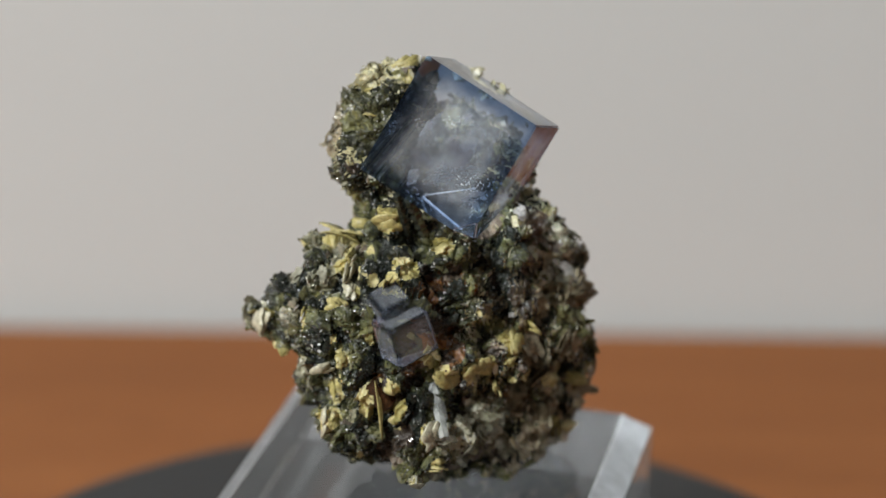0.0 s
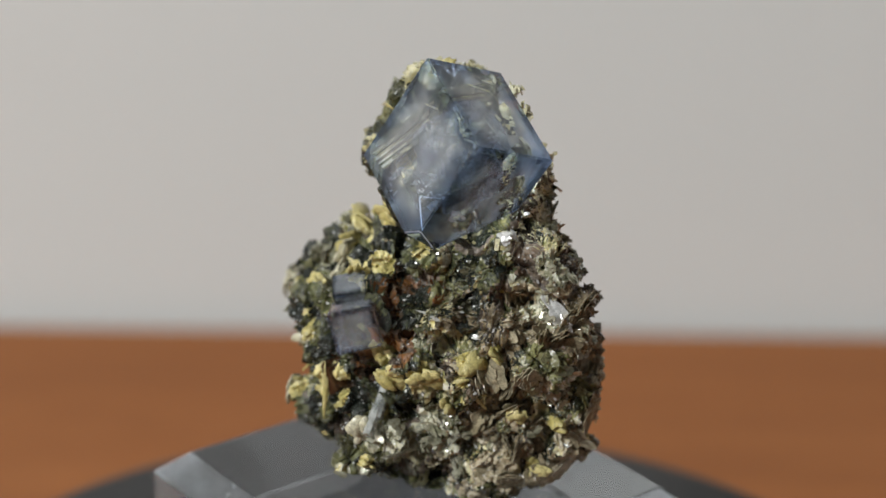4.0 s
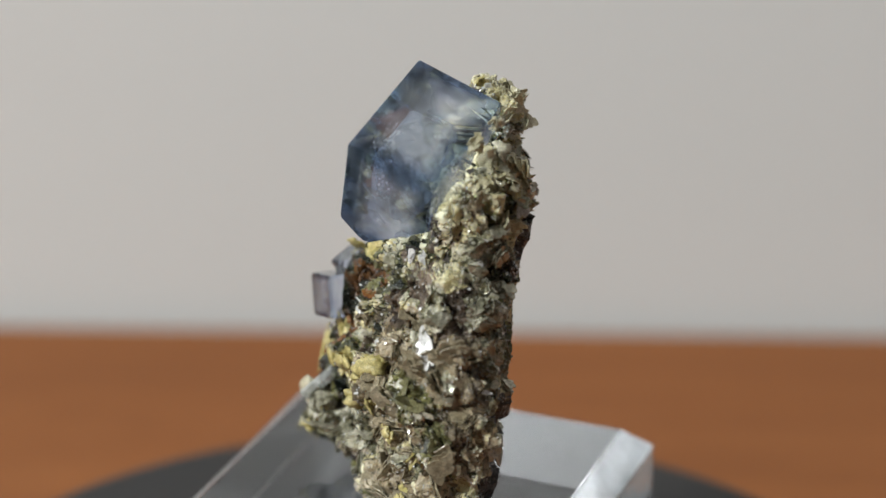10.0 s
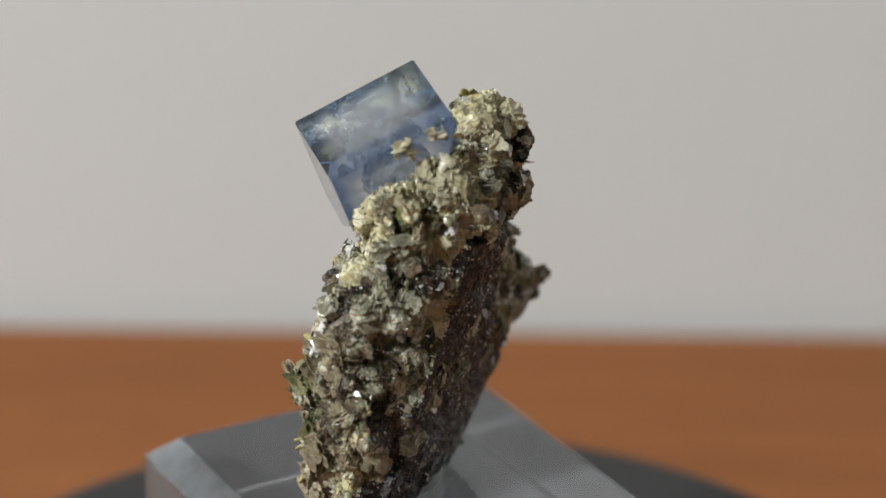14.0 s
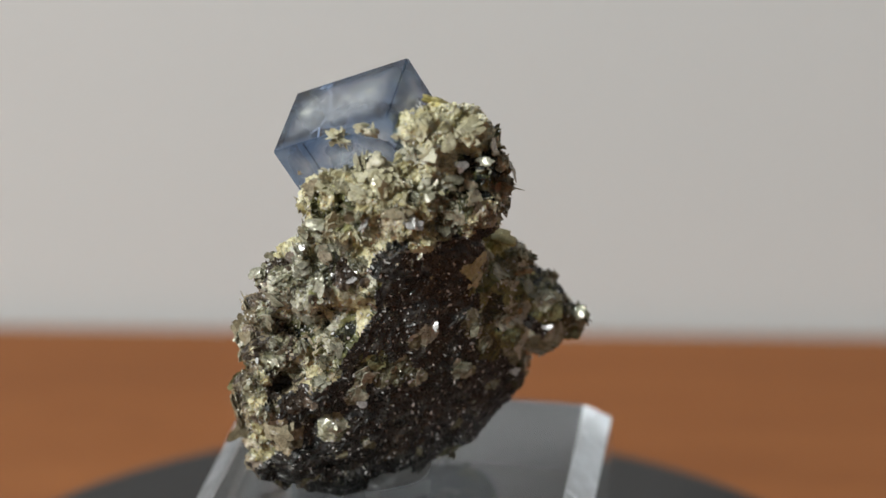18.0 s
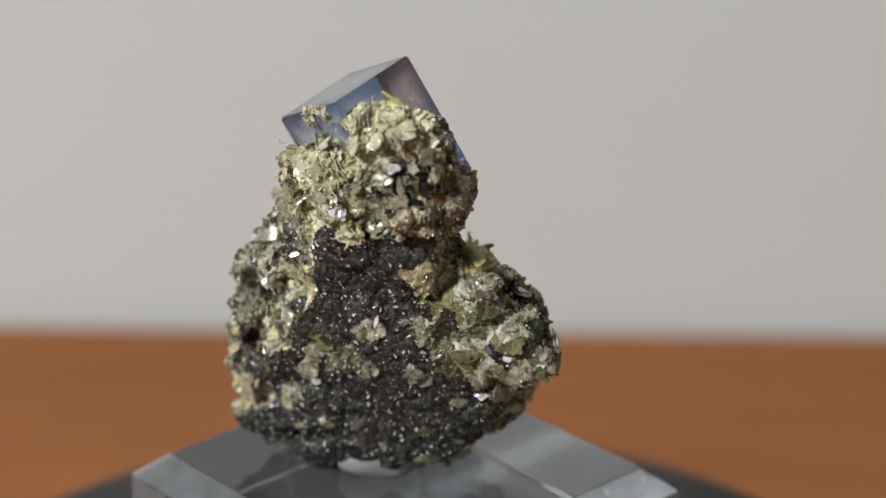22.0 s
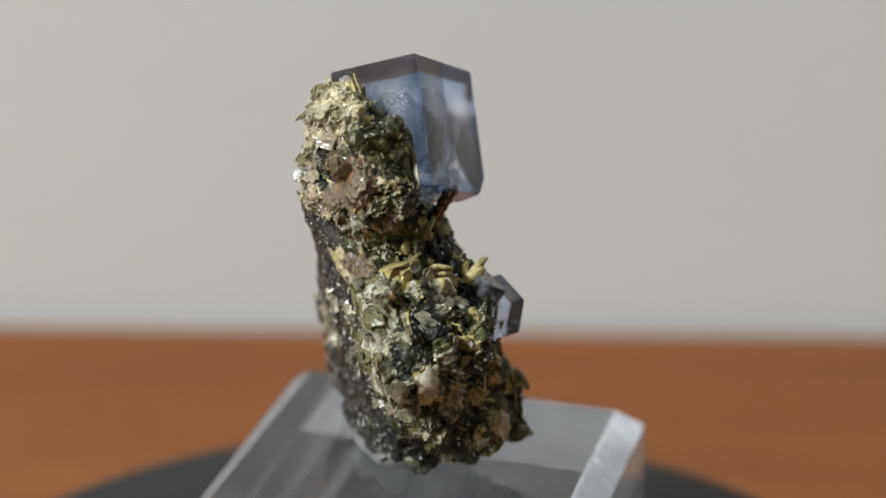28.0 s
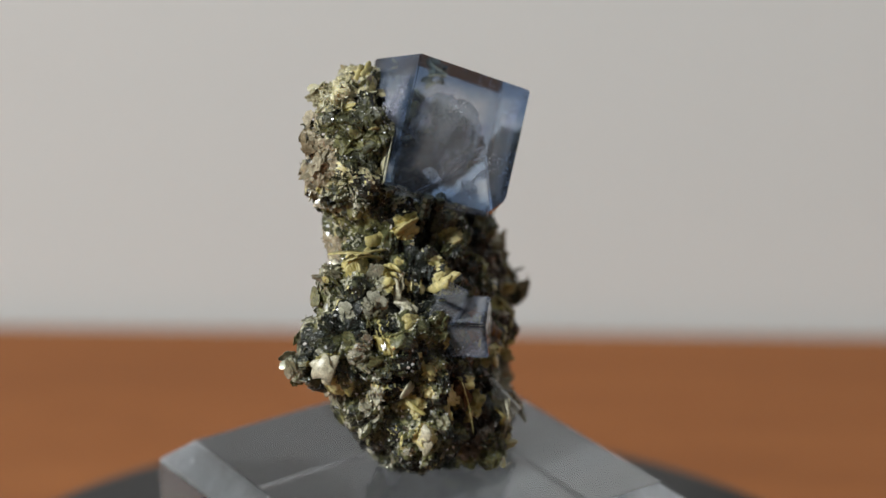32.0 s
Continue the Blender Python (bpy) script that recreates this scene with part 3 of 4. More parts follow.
def outline(rng, wide, long, points):
    """A ragged lobed outline."""
    k1, k2, p1, p2 = rng.randint(2, 3), rng.randint(4, 6), rng.uniform(0, 6.28), rng.uniform(0, 6.28)
    ring = []
    for i in range(points):
        a = 2 * math.pi * (i + rng.uniform(-0.3, 0.3)) / points
        r = 1 + 0.22 * math.sin(k1 * a + p1) + 0.12 * math.sin(k2 * a + p2) + rng.uniform(-0.12, 0.05)
        ring.append((math.cos(a) * wide * 0.5 * r, math.sin(a) * long * 0.5 * r))
    return ring


def leafs(bm, rng, wide, long, thick, count, fan, trim=0.96):
    """A book of thin mica sheets, slightly fanned and warped."""
    for s in range(count):
        k = rng.uniform(0.55, 1.0)
        ring = outline(rng, wide * k, long * k * rng.uniform(0.7, 1.0), 23)
        m = pose(rng.uniform(-0.24, 0.24) * wide, rng.uniform(-0.24, 0.24) * long, s * thick * 1.3, rng.uniform(-fan, fan), rng.uniform(-fan, fan), rng.uniform(-20, 20))
        bx, by = rng.uniform(-0.5, 0.3) / max(wide, long), rng.uniform(-0.5, 0.3) / max(wide, long)
        bend = lambda x, y: bx * x * x + by * y * y
        low = [bm.verts.new(m @ Vector((x, y, bend(x, y)))) for x, y in ring]
        high = [bm.verts.new(m @ Vector((x * trim, y * trim, bend(x, y) + thick))) for x, y in ring]
        n = len(ring)
        mid = bm.verts.new(m @ Vector((0, 0, thick)))
        for i in range(n):
            j = (i + 1) % n
            bm.faces.new((low[i], low[j], high[j], high[i]))
            bm.faces.new((high[i], high[j], mid))
        bm.faces.new(low[::-1])


def prism(bm, wide, long):
    r = wide * 0.5
    bmesh.ops.create_cone(bm, cap_ends=True, segments=6, radius1=r, radius2=r * 0.9, depth=long * 0.85, matrix=pose(0, 0, 0, 90, 0, 0))
    bmesh.ops.create_cone(bm, cap_ends=True, segments=6, radius1=r * 0.9, radius2=r * 0.2, depth=long * 0.15, matrix=pose(0, long * 0.5, 0, -90, 0, 0))


def rest_on(p):
    """Draw a place onto the rock where it would float."""
    q, n, i, d = BARK.find_nearest(p)
    if in_cube(p, 0.0006):
        return p
    return q + n * min(d, 0.00005) if (p - q).dot(n) > 0 else p


def sheet(look_name, x, y, z, az, el, roll, wide, long):
    """One flake on the rock: its place and size in millimetres, the way it faces and its turn in degrees."""
    name, material = LOOKS[look_name]
    spot = Vector((x, y, z)) / 1000
    if in_cube(spot, 0.0014) and (spot - TOP).dot(CW) < 0.0104:
        return
    if look_name in ("YELLOW", "OLIVE") and z > 37 and x > (0 if z < 50 else -8) and math.sin(radians(az)) > 0.1:
        look_name = "PALE"
        name, material = LOOKS[look_name]
    a, e = radians(az), radians(el)
    n = Vector((math.cos(e) * math.cos(a), math.cos(e) * math.sin(a), math.sin(e)))
    if look_name not in ("GLINT", "QUARTZ", "BROWN", "AMBER"):
        n = (n * 0.4 + BARK.find_nearest(Vector((x, y, z)) / 1000)[1]).normalized()
    right = Vector((0, 0, 1)).cross(n).normalized()
    m = Matrix((right, n.cross(right), n)).transposed().to_4x4()
    m.translation = rest_on(Vector((x, y, z)) / 1000)
    if long > 5 * wide:
        # a long blade stands clear of the rock
        m.translation += n * 0.0011
    m = m @ pose(0, 0, 0, 0, 0, roll)
    w, h = wide / 1000, long / 1000
    if look_name in OWN:
        SEEDS.append((m.translation.copy(), max(w, h) * 0.5, OWN[look_name]))
    if look_name in ("YELLOW", "CREAM") and max(wide, long) < 2.6:
        # a small patch that is one with the crust
        return
    bm = bmesh.new()
    if look_name == "QUARTZ":
        prism(bm, w, h)
    elif look_name in ("BROWN", "AMBER"):
        box(bm, -w / 2, w / 2, -h / 2, h / 2, -0.002, 0.0002, 0.00015)
        for v in bm.verts:
            v.co += Vector((noise.noise(v.co * 700 + m.translation * 900), noise.noise(v.co * 650 + Vector((5, 1, 2))), 0)) * 0.0006
    else:
        small = min(w, h)
        if look_name in ("SILVER", "TAN", "OLIVE", "PALE"):
            # a book of leaves in a nest of small ones
            if look_name == "PALE":
                # blades that stand on edge and spread from one foot
                foot = rest_on(m.translation) - n * 0.0015
                for i in range(max(8, int(w * h * 2.6e6))):
                    out = (m.to_3x3() @ Vector((RNG.uniform(-1, 1) * w, RNG.uniform(-1, 1) * h, 0.0028))).normalized()
                    across = out.cross(Vector((RNG.gauss(0, 0.5), RNG.gauss(0, 0.5), 1))).normalized()
                    NEST.append((look_name, foot + out * RNG.uniform(0.0007, 0.0018), across, RNG.uniform(0.0006, 0.0013)))
            for i in range(0 if look_name == "PALE" else max(3, int(w * h * (1.3e6 if y > 2 else 0.5e6)))):
                q = m @ Vector((RNG.uniform(-0.55, 0.55) * w, RNG.uniform(-0.55, 0.55) * h, RNG.uniform(-0.0009, -0.0001)))
                NEST.append((look_name, rest_on(q) - n * 0.0002, (n + Vector((RNG.gauss(0, 0.36), RNG.gauss(0, 0.36), RNG.gauss(0, 0.36)))).normalized(), RNG.uniform(0.0003, 0.0010)))
            leafs(bm, RNG, w * 0.62, h * 0.62, 0.00007, 3, 24)
        else:
            if look_name == "GLINT":
                leafs(bm, RNG, w, h, 0.00012, 1 if small < 0.0011 else 2, 9)
            else:
                leafs(bm, RNG, w, h, min(0.00022, small * 0.11), 1 if small < 0.0011 else 3, 10, 0.93)
    bmesh.ops.transform(bm, matrix=m, verts=bm.verts)
    part(name, bm, material, specimen, smooth=look_name in ("YELLOW", "CREAM"))


def place_flakes():
    sheet("YELLOW", -9.5, 1.4, 35.7, -74, 26, 0, 5.5, 3.6)
    sheet("YELLOW", -6.2, 1.1, 36.8, -93, 30, 30, 2.9, 2.5)
    sheet("YELLOW", -3.3, -1.9, 38.3, -107, 25, -30, 2.9, 4.4)
    sheet("YELLOW", 3.5, -2.6, 35.0, -59, 29, 20, 3.6, 3.0)
    sheet("YELLOW", -8.1, -2.6, 34.4, -90, 24, -10, 3.4, 1.8)
    sheet("YELLOW", -5.8, -2.1, 34.5, -92, 35, 0, 2.1, 1.5)
    sheet("YELLOW", -3.2, -7.4, 32.5, -79, 34, -40, 1.7, 3.5)
    sheet("YELLOW", -1.5, -4.7, 32.8, -72, 33, 35, 4.2, 0.9)
    sheet("YELLOW", -13.4, -6.7, 27.3, -87, 50, -20, 2.9, 2.1)
    sheet("YELLOW", -12.3, -7.8, 26.3, -89, 42, 20, 2.1, 1.4)
    sheet("YELLOW", -8.6, -10.0, 20.7, -96, 42, 10, 1.8, 2.9)
    sheet("YELLOW", -10.9, -8.7, 18.3, -80, 43, -50, 3.6, 1.0)
    sheet("YELLOW", -12.4, -8.0, 13.7, -119, 35, 0, 1.5, 2.5)
    sheet("YELLOW", -4.8, -10.5, 24.7, -106, 42, 25, 2.1, 0.9)
    sheet("YELLOW", 12.1, -4.6, 23.4, -96, 32, 0, 3.8, 3.5)
    sheet("YELLOW", 15.1, -2.7, 24.5, -96, 49, 20, 3.1, 3.3)
    sheet("YELLOW", 10.7, -6.8, 17.7, -91, 44, 0, 2.6, 2.2)
    sheet("YELLOW", 4.6, -9.9, 20.1, -102, 45, -20, 4.0, 2.4)
    sheet("YELLOW", 14.9, -3.7, 17.4, -95, 36, 0, 1.4, 2.8)
    sheet("YELLOW", 21.4, 1.5, 13.6, -122, 40, 10, 3.4, 2.3)
    sheet("YELLOW", 3.3, -14.3, 9.1, -108, 34, 0, 3.0, 2.1)
    sheet("YELLOW", 0.1, -14.6, 8.2, -84, 27, 0, 2.5, 1.7)
    sheet("YELLOW", -1.4, 7.8, 56.1, -81, 14, 20, 3.9, 1.5)
    sheet("YELLOW", -4.0, 4.8, 53.0, -93, 27, 45, 2.6, 0.9)
    sheet("YELLOW", -6.4, 6.2, 53.4, -76, 27, 30, 2.9, 0.9)
    sheet("YELLOW", -3.4, 0.2, 52.3, -101, 37, -20, 2.2, 1.4)
    sheet("YELLOW", -5.5, 1.5, 51.0, -91, 34, -10, 2.6, 0.7)
    sheet("YELLOW", -10.8, 7.0, 42.9, -78, 43, 0, 1.5, 2.3)
    sheet("YELLOW", -2.3, 1.6, 52.4, -86, 22, 60, 2.1, 0.9)
    sheet("YELLOW", -3.9, -11.9, 17.3, -84, 22, -12, 0.8, 9.2)
    sheet("CREAM", 2.4, -13.1, 14.3, -91, 52, 0, 2.8, 3.9)
    sheet("CREAM", -8.2, -5.7, 30.5, -85, 36, -20, 3.3, 1.9)
    sheet("CREAM", -10.2, -8.9, 25.5, -89, 36, 0, 1.8, 2.5)
    sheet("CREAM", -11.2, -8.4, 20.9, -85, 41, 20, 2.7, 1.9)
    sheet("CREAM", 8.8, -6.9, 26.0, -90, 62, 0, 2.1, 1.9)
    sheet("SILVER", -11.6, -4.1, 32.4, -92, 19, 0, 4.3, 3.7)
    sheet("SILVER", 8.2, -9.1, 14.5, -78, 36, 0, 2.6, 1.6)
    sheet("SILVER", -7.6, -11.2, 16.0, -96, 36, -20, 0.7, 1.7)
    sheet("SILVER", -12.0, -9.1, 12.5, -73, 51, 10, 2.2, 0.8)
    sheet("QUARTZ", 2.9, -9.8, 17.7, -82, 49, 6, 1.6, 6.8)
    sheet("OLIVE", -15.2, -7.1, 25.3, -74, 36, 0, 3.6, 2.8)
    sheet("OLIVE", -13.9, -4.4, 29.5, -88, 41, 0, 2.1, 2.8)
    sheet("YELLOW", 1.8, -9.8, 22.7, -50, 40, 10, 2.1, 3.6)
    sheet("YELLOW", 19.6, 0.1, 9.5, -75, 34, 0, 3.6, 1.8)
    sheet("YELLOW", -8.8, -9.8, 23.2, -54, 39, 0, 1.8, 3.1)
    sheet("SILVER", 9.3, -8.6, 14.3, -58, 34, -10, 6.3, 2.8)
    sheet("SILVER", 4.4, -12.8, 14.6, -64, 47, 0, 4.9, 3.5)
    sheet("SILVER", 21.0, 4.3, 27.5, -51, 39, 0, 2.5, 2.5)
    sheet("SILVER", 18.6, 1.8, 29.5, -54, 31, 0, 3.6, 2.8)
    sheet("SILVER", 1.1, -15.3, 7.6, -55, 48, 0, 2.8, 1.7)
    sheet("BROWN", 2.0, -3.6, 29.1, -36, 41, -5, 5.7, 3.6)
    sheet("BROWN", -1.4, -8.4, 19.6, -61, 44, 20, 4.3, 4.9)
    sheet("YELLOW", 7.6, -8.4, 20.5, -30, 42, 0, 4.6, 3.8)
    sheet("YELLOW", 12.0, -5.8, 21.1, -25, 48, 0, 2.9, 1.4)
    sheet("YELLOW", 12.5, -5.7, 18.4, -35, 36, 0, 2.2, 1.8)
    sheet("YELLOW", -9.9, -7.4, 29.4, -32, 37, 0, 2.9, 2.2)
    sheet("OLIVE", 23.0, 5.0, 19.0, -39, 34, 30, 3.5, 4.3)
    sheet("OLIVE", 20.2, 0.7, 24.6, -50, 31, -20, 6.3, 2.8)
    sheet("OLIVE", 19.1, -1.0, 21.9, -30, 56, 0, 2.7, 4.1)
    sheet("OLIVE", 3.9, -5.4, 32.7, -43, 44, 0, 2.8, 2.1)
    sheet("SILVER", 12.2, -5.4, 13.5, -33, 44, 0, 6.4, 2.8)
    sheet("SILVER", 6.0, -10.6, 15.2, -45, 46, 0, 4.4, 3.5)
    sheet("SILVER", 8.0, -11.0, 11.6, -39, 40, -5, 8.5, 1.5)
    sheet("SILVER", 18.1, 2.4, 30.3, -39, 27, 30, 2.2, 3.6)
    sheet("SILVER", 19.7, 4.0, 32.9, -40, 45, 0, 3.4, 2.7)
    sheet("SILVER", 22.3, 6.5, 25.9, -43, 29, -30, 3.5, 1.8)
    sheet("SILVER", 19.3, -0.2, 14.1, -10, 45, 0, 3.4, 2.1)
    sheet("SILVER", 18.7, 3.8, 35.5, -30, 36, 0, 4.1, 2.7)
    sheet("GLINT", 13.2, 1.0, 38.9, -57, 29, 10, 2.0, 2.2)
    sheet("GLINT", 21.3, 3.8, 28.1, -62, 34, 15, 1.5, 1.8)
    sheet("GLINT", 12.2, -4.1, 26.4, -56, 35, 0, 1.6, 0.8)
    sheet("GLINT", 14.9, 4.3, 40.0, -56, 30, 0, 1.0, 0.8)
    sheet("CREAM", -8.4, -5.2, 33.1, -8, 33, 0, 2.6, 3.8)
    sheet("CREAM", -10.8, -11.2, 15.5, -28, 45, 0, 2.0, 3.9)
    sheet("BROWN", 0.5, -4.9, 28.9, -18, 47, -5, 5.6, 4.4)
    sheet("BROWN", 6.7, -3.4, 29.3, -33, 27, 0, 2.5, 2.7)
    sheet("BROWN", -3.4, -9.4, 19.3, -11, 38, 0, 5.2, 4.1)
    sheet("QUARTZ", 2.4, -11.7, 16.3, -22, 37, -38, 1.5, 8.0)
    sheet("GLINT", 19.9, 3.8, 29.7, -30, 31, 20, 2.3, 6.4)
    sheet("GLINT", 6.6, -5.6, 28.7, -25, 32, -15, 2.5, 0.5)
    sheet("GLINT", 8.6, -5.4, 28.5, -30, 33, -15, 2.9, 0.6)
    sheet("GLINT", 8.2, -5.6, 27.3, -26, 32, -15, 2.4, 0.5)
    sheet("OLIVE", 21.9, 2.8, 22.9, -17, 28, -10, 7.5, 4.4)
    sheet("OLIVE", 23.1, 5.3, 18.3, -17, 35, 20, 4.7, 4.2)
    sheet("OLIVE", 20.8, 1.4, 24.7, -3, 50, 0, 4.0, 2.7)
    sheet("OLIVE", -0.7, 8.8, 45.7, -9, 33, 0, 4.4, 3.6)
    sheet("YELLOW", 0.7, 7.9, 50.6, 10, 28, 0, 3.4, 4.3)
    sheet("YELLOW", -1.0, 7.4, 47.6, 13, 28, 0, 3.0, 2.1)
    sheet("YELLOW", 17.7, -1.7, 17.8, -1, 45, 0, 2.7, 2.1)
    sheet("SILVER", 22.9, 6.9, 23.4, 1, 47, 0, 2.4, 1.2)
    sheet("SILVER", 22.3, 3.4, 21.8, -5, 25, 0, 4.7, 2.7)
    sheet("SILVER", 20.4, 5.9, 33.9, -7, 35, 0, 4.0, 3.3)
    sheet("SILVER", 14.6, 9.0, 40.0, 6, 29, 0, 3.4, 4.0)
    sheet("SILVER", 9.7, -8.4, 13.4, -25, 32, 0, 5.7, 2.8)
    sheet("SILVER", 15.8, 9.7, 37.6, -9, 24, 0, 4.0, 2.7)
    sheet("TAN", 9.5, 13.6, 43.6, 0, 42, 0, 3.4, 4.1)
    sheet("TAN", 13.9, 9.6, 46.8, -10, 39, 0, 3.4, 4.0)
    sheet("TAN", 20.3, 10.1, 28.1, -6, 32, 0, 2.7, 4.7)
    sheet("YELLOW", -3.4, -0.5, 47.9, 43, 28, 0, 5.2, 3.6)
    sheet("YELLOW", 10.5, 10.5, 47.5, 34, 36, 0, 4.8, 3.5)
    sheet("YELLOW", 6.4, 11.6, 49.1, 30, 15, 0, 4.2, 2.9)
    sheet("YELLOW", 12.9, 8.9, 48.2, 40, 31, 0, 2.2, 2.1)
    sheet("YELLOW", 0.4, 12.2, 55.2, 27, 27, 0, 2.1, 4.3)
    sheet("SILVER", 8.2, 14.2, 43.8, 24, 38, 0, 4.1, 3.5)
    sheet("SILVER", 13.1, 11.7, 42.6, 32, 24, 0, 5.5, 3.4)
    sheet("SILVER", 22.7, 7.5, 24.8, 40, 36, 0, 2.3, 2.9)
    sheet("SILVER", 19.4, 10.6, 29.0, 41, 35, 0, 4.6, 4.0)
    sheet("SILVER", 15.0, 11.5, 36.2, 25, 43, 0, 4.6, 3.3)
    sheet("SILVER", 18.4, 10.6, 32.1, 49, 17, 0, 4.0, 2.6)
    sheet("SILVER", 18.1, 12.1, 27.4, 39, 31, 0, 3.4, 2.6)
    sheet("GLINT", 7.3, 15.6, 43.0, 9, 33, -20, 1.5, 2.4)
    sheet("GLINT", 20.8, 4.1, 28.3, 14, 32, 0, 1.3, 2.7)
    sheet("GLINT", 20.7, 11.6, 24.5, 11, 36, 0, 1.4, 0.9)
    sheet("GLINT", 14.0, 2.6, 39.2, 9, 29, 0, 1.0, 2.0)
    sheet("YELLOW", 10.1, 8.4, 52.2, 101, 29, 10, 4.9, 2.5)
    sheet("YELLOW", -5.1, 11.5, 53.4, 98, 41, 0, 4.8, 3.3)
    sheet("YELLOW", -15.1, 0.6, 30.9, 91, 29, 0, 0.8, 1.9)
    sheet("OLIVE", 8.2, 12.6, 46.8, 89, 25, 0, 5.5, 4.2)
    sheet("OLIVE", 12.2, 10.7, 47.3, 99, 43, 0, 3.5, 3.5)
    sheet("OLIVE", -17.8, 4.0, 26.2, 64, 35, 0, 4.4, 3.0)
    sheet("OLIVE", -20.1, 2.0, 22.3, 110, 34, 0, 2.9, 2.9)
    sheet("OLIVE", 5.7, 11.4, 23.4, 105, 23, 0, 2.8, 4.2)
    sheet("TAN", 3.9, 14.8, 44.8, 98, 24, -10, 6.2, 2.7)
    sheet("TAN", -8.4, 10.4, 51.5, 85, 18, 0, 3.4, 4.1)
    sheet("TAN", -6.0, 13.2, 46.1, 105, 29, 0, 4.0, 3.4)
    sheet("TAN", -10.6, 9.4, 48.2, 104, 32, 0, 2.3, 5.5)
    sheet("SILVER", 5.0, 10.7, 21.4, 97, 37, 0, 3.7, 2.9)
    sheet("SILVER", 15.3, 11.8, 32.1, 83, 34, 0, 4.3, 2.9)
    sheet("SILVER", 18.2, 11.4, 28.8, 89, 35, 0, 3.7, 2.9)
    sheet("SILVER", 17.7, 9.7, 34.1, 109, 31, 0, 4.3, 3.7)
    sheet("SILVER", 11.3, 11.7, 15.2, 81, 42, 0, 4.4, 3.0)
    sheet("SILVER", -11.5, 6.2, 26.2, 88, 31, 0, 2.3, 3.1)
    sheet("SILVER", -6.7, 8.3, 26.2, 95, 33, 0, 2.2, 3.1)
    sheet("SILVER", 18.8, 12.3, 24.7, 99, 39, 0, 3.6, 2.8)
    sheet("SILVER", 0.0, 13.8, 46.8, 75, 34, 0, 4.0, 2.7)
    sheet("SILVER", 13.2, 12.5, 29.6, 100, 25, 0, 3.5, 2.7)
    sheet("SILVER", 8.4, 11.9, 19.6, 104, 41, 0, 3.5, 2.8)
    sheet("GLINT", 2.2, 10.8, 24.8, 70, 34, -5, 2.5, 0.8)
    sheet("GLINT", -16.4, 5.1, 24.1, 67, 33, 15, 2.6, 1.0)
    sheet("GLINT", -1.2, 10.4, 28.4, 66, 34, 20, 1.4, 2.9)
    sheet("GLINT", 14.3, 11.0, 38.5, 69, 35, 0, 0.8, 1.3)
    sheet("GLINT", 1.3, 14.7, 43.5, 109, 30, -10, 2.4, 1.7)
    sheet("GLINT", -3.4, 13.0, 51.8, 109, 32, 0, 1.1, 1.1)
    sheet("GLINT", -12.9, 3.9, 18.2, 106, 28, 0, 1.4, 1.6)
    sheet("GLINT", 7.8, 11.1, 18.1, 110, 33, 0, 1.5, 2.3)
    sheet("SILVER", -7.1, 12.1, 50.2, 128, 33, 0, 3.5, 2.8)
    sheet("SILVER", -12.3, 4.5, 32.9, 133, 43, 0, 3.6, 3.2)
    sheet("SILVER", -20.5, 3.4, 26.3, 125, 45, 0, 3.6, 3.6)
    sheet("SILVER", 3.1, 10.6, 22.1, 161, 37, 0, 4.5, 3.0)
    sheet("SILVER", 10.1, 11.0, 14.8, 128, 42, 0, 3.1, 2.4)
    sheet("SILVER", -6.2, 8.0, 27.6, 145, 44, 0, 3.5, 3.5)
    sheet("SILVER", -16.4, 3.8, 28.2, 131, 29, 0, 3.5, 3.5)
    sheet("TAN", -11.5, 8.3, 47.6, 122, 37, 0, 3.0, 6.2)
    sheet("OLIVE", 4.0, 12.5, 48.9, 139, 41, 0, 5.0, 6.4)
    sheet("OLIVE", -6.0, 10.9, 54.7, 132, 38, 0, 6.2, 4.2)
    sheet("OLIVE", -13.7, 5.1, 29.7, 139, 33, 0, 4.3, 4.9)
    sheet("OLIVE", -12.0, 6.1, 24.4, 129, 29, 0, 4.2, 3.5)
    sheet("TAN", -7.7, 7.6, 34.8, 122, 36, 0, 2.8, 3.6)
    sheet("TAN", -7.1, 11.9, 42.4, 141, 33, 0, 4.8, 3.4)
    sheet("SILVER", 11.7, 8.9, 52.6, 110, 35, 10, 3.0, 1.4)
    sheet("SILVER", 7.1, 11.0, 52.7, 93, 43, 20, 2.0, 1.5)
    sheet("GLINT", -15.2, -6.6, 27.9, 156, 28, -20, 0.9, 2.4)
    sheet("GLINT", 0.2, 15.2, 44.1, 158, 30, 0, 1.7, 2.4)
    sheet("YELLOW", -14.7, 2.2, 33.4, 169, 28, 0, 1.4, 2.2)
    sheet("YELLOW", -5.2, -5.5, 32.0, -172, 36, 0, 2.5, 2.2)
    sheet("YELLOW", -5.9, -11.9, 26.0, 178, 35, 20, 1.6, 2.0)
    sheet("YELLOW", -6.9, 4.0, 51.6, 171, 48, 30, 1.8, 1.3)
    sheet("SILVER", -21.4, 1.4, 25.0, -157, 31, 0, 3.5, 3.9)
    sheet("SILVER", -4.4, 3.0, 6.8, 164, 49, 0, 4.5, 2.2)
    sheet("SILVER", 0.3, 10.6, 20.4, -179, 28, 0, 1.5, 3.2)
    sheet("SILVER", -10.5, 6.5, 41.1, -173, 44, 0, 2.8, 2.0)
    sheet("SILVER", -12.6, 5.4, 27.1, 170, 65, 0, 2.7, 4.2)
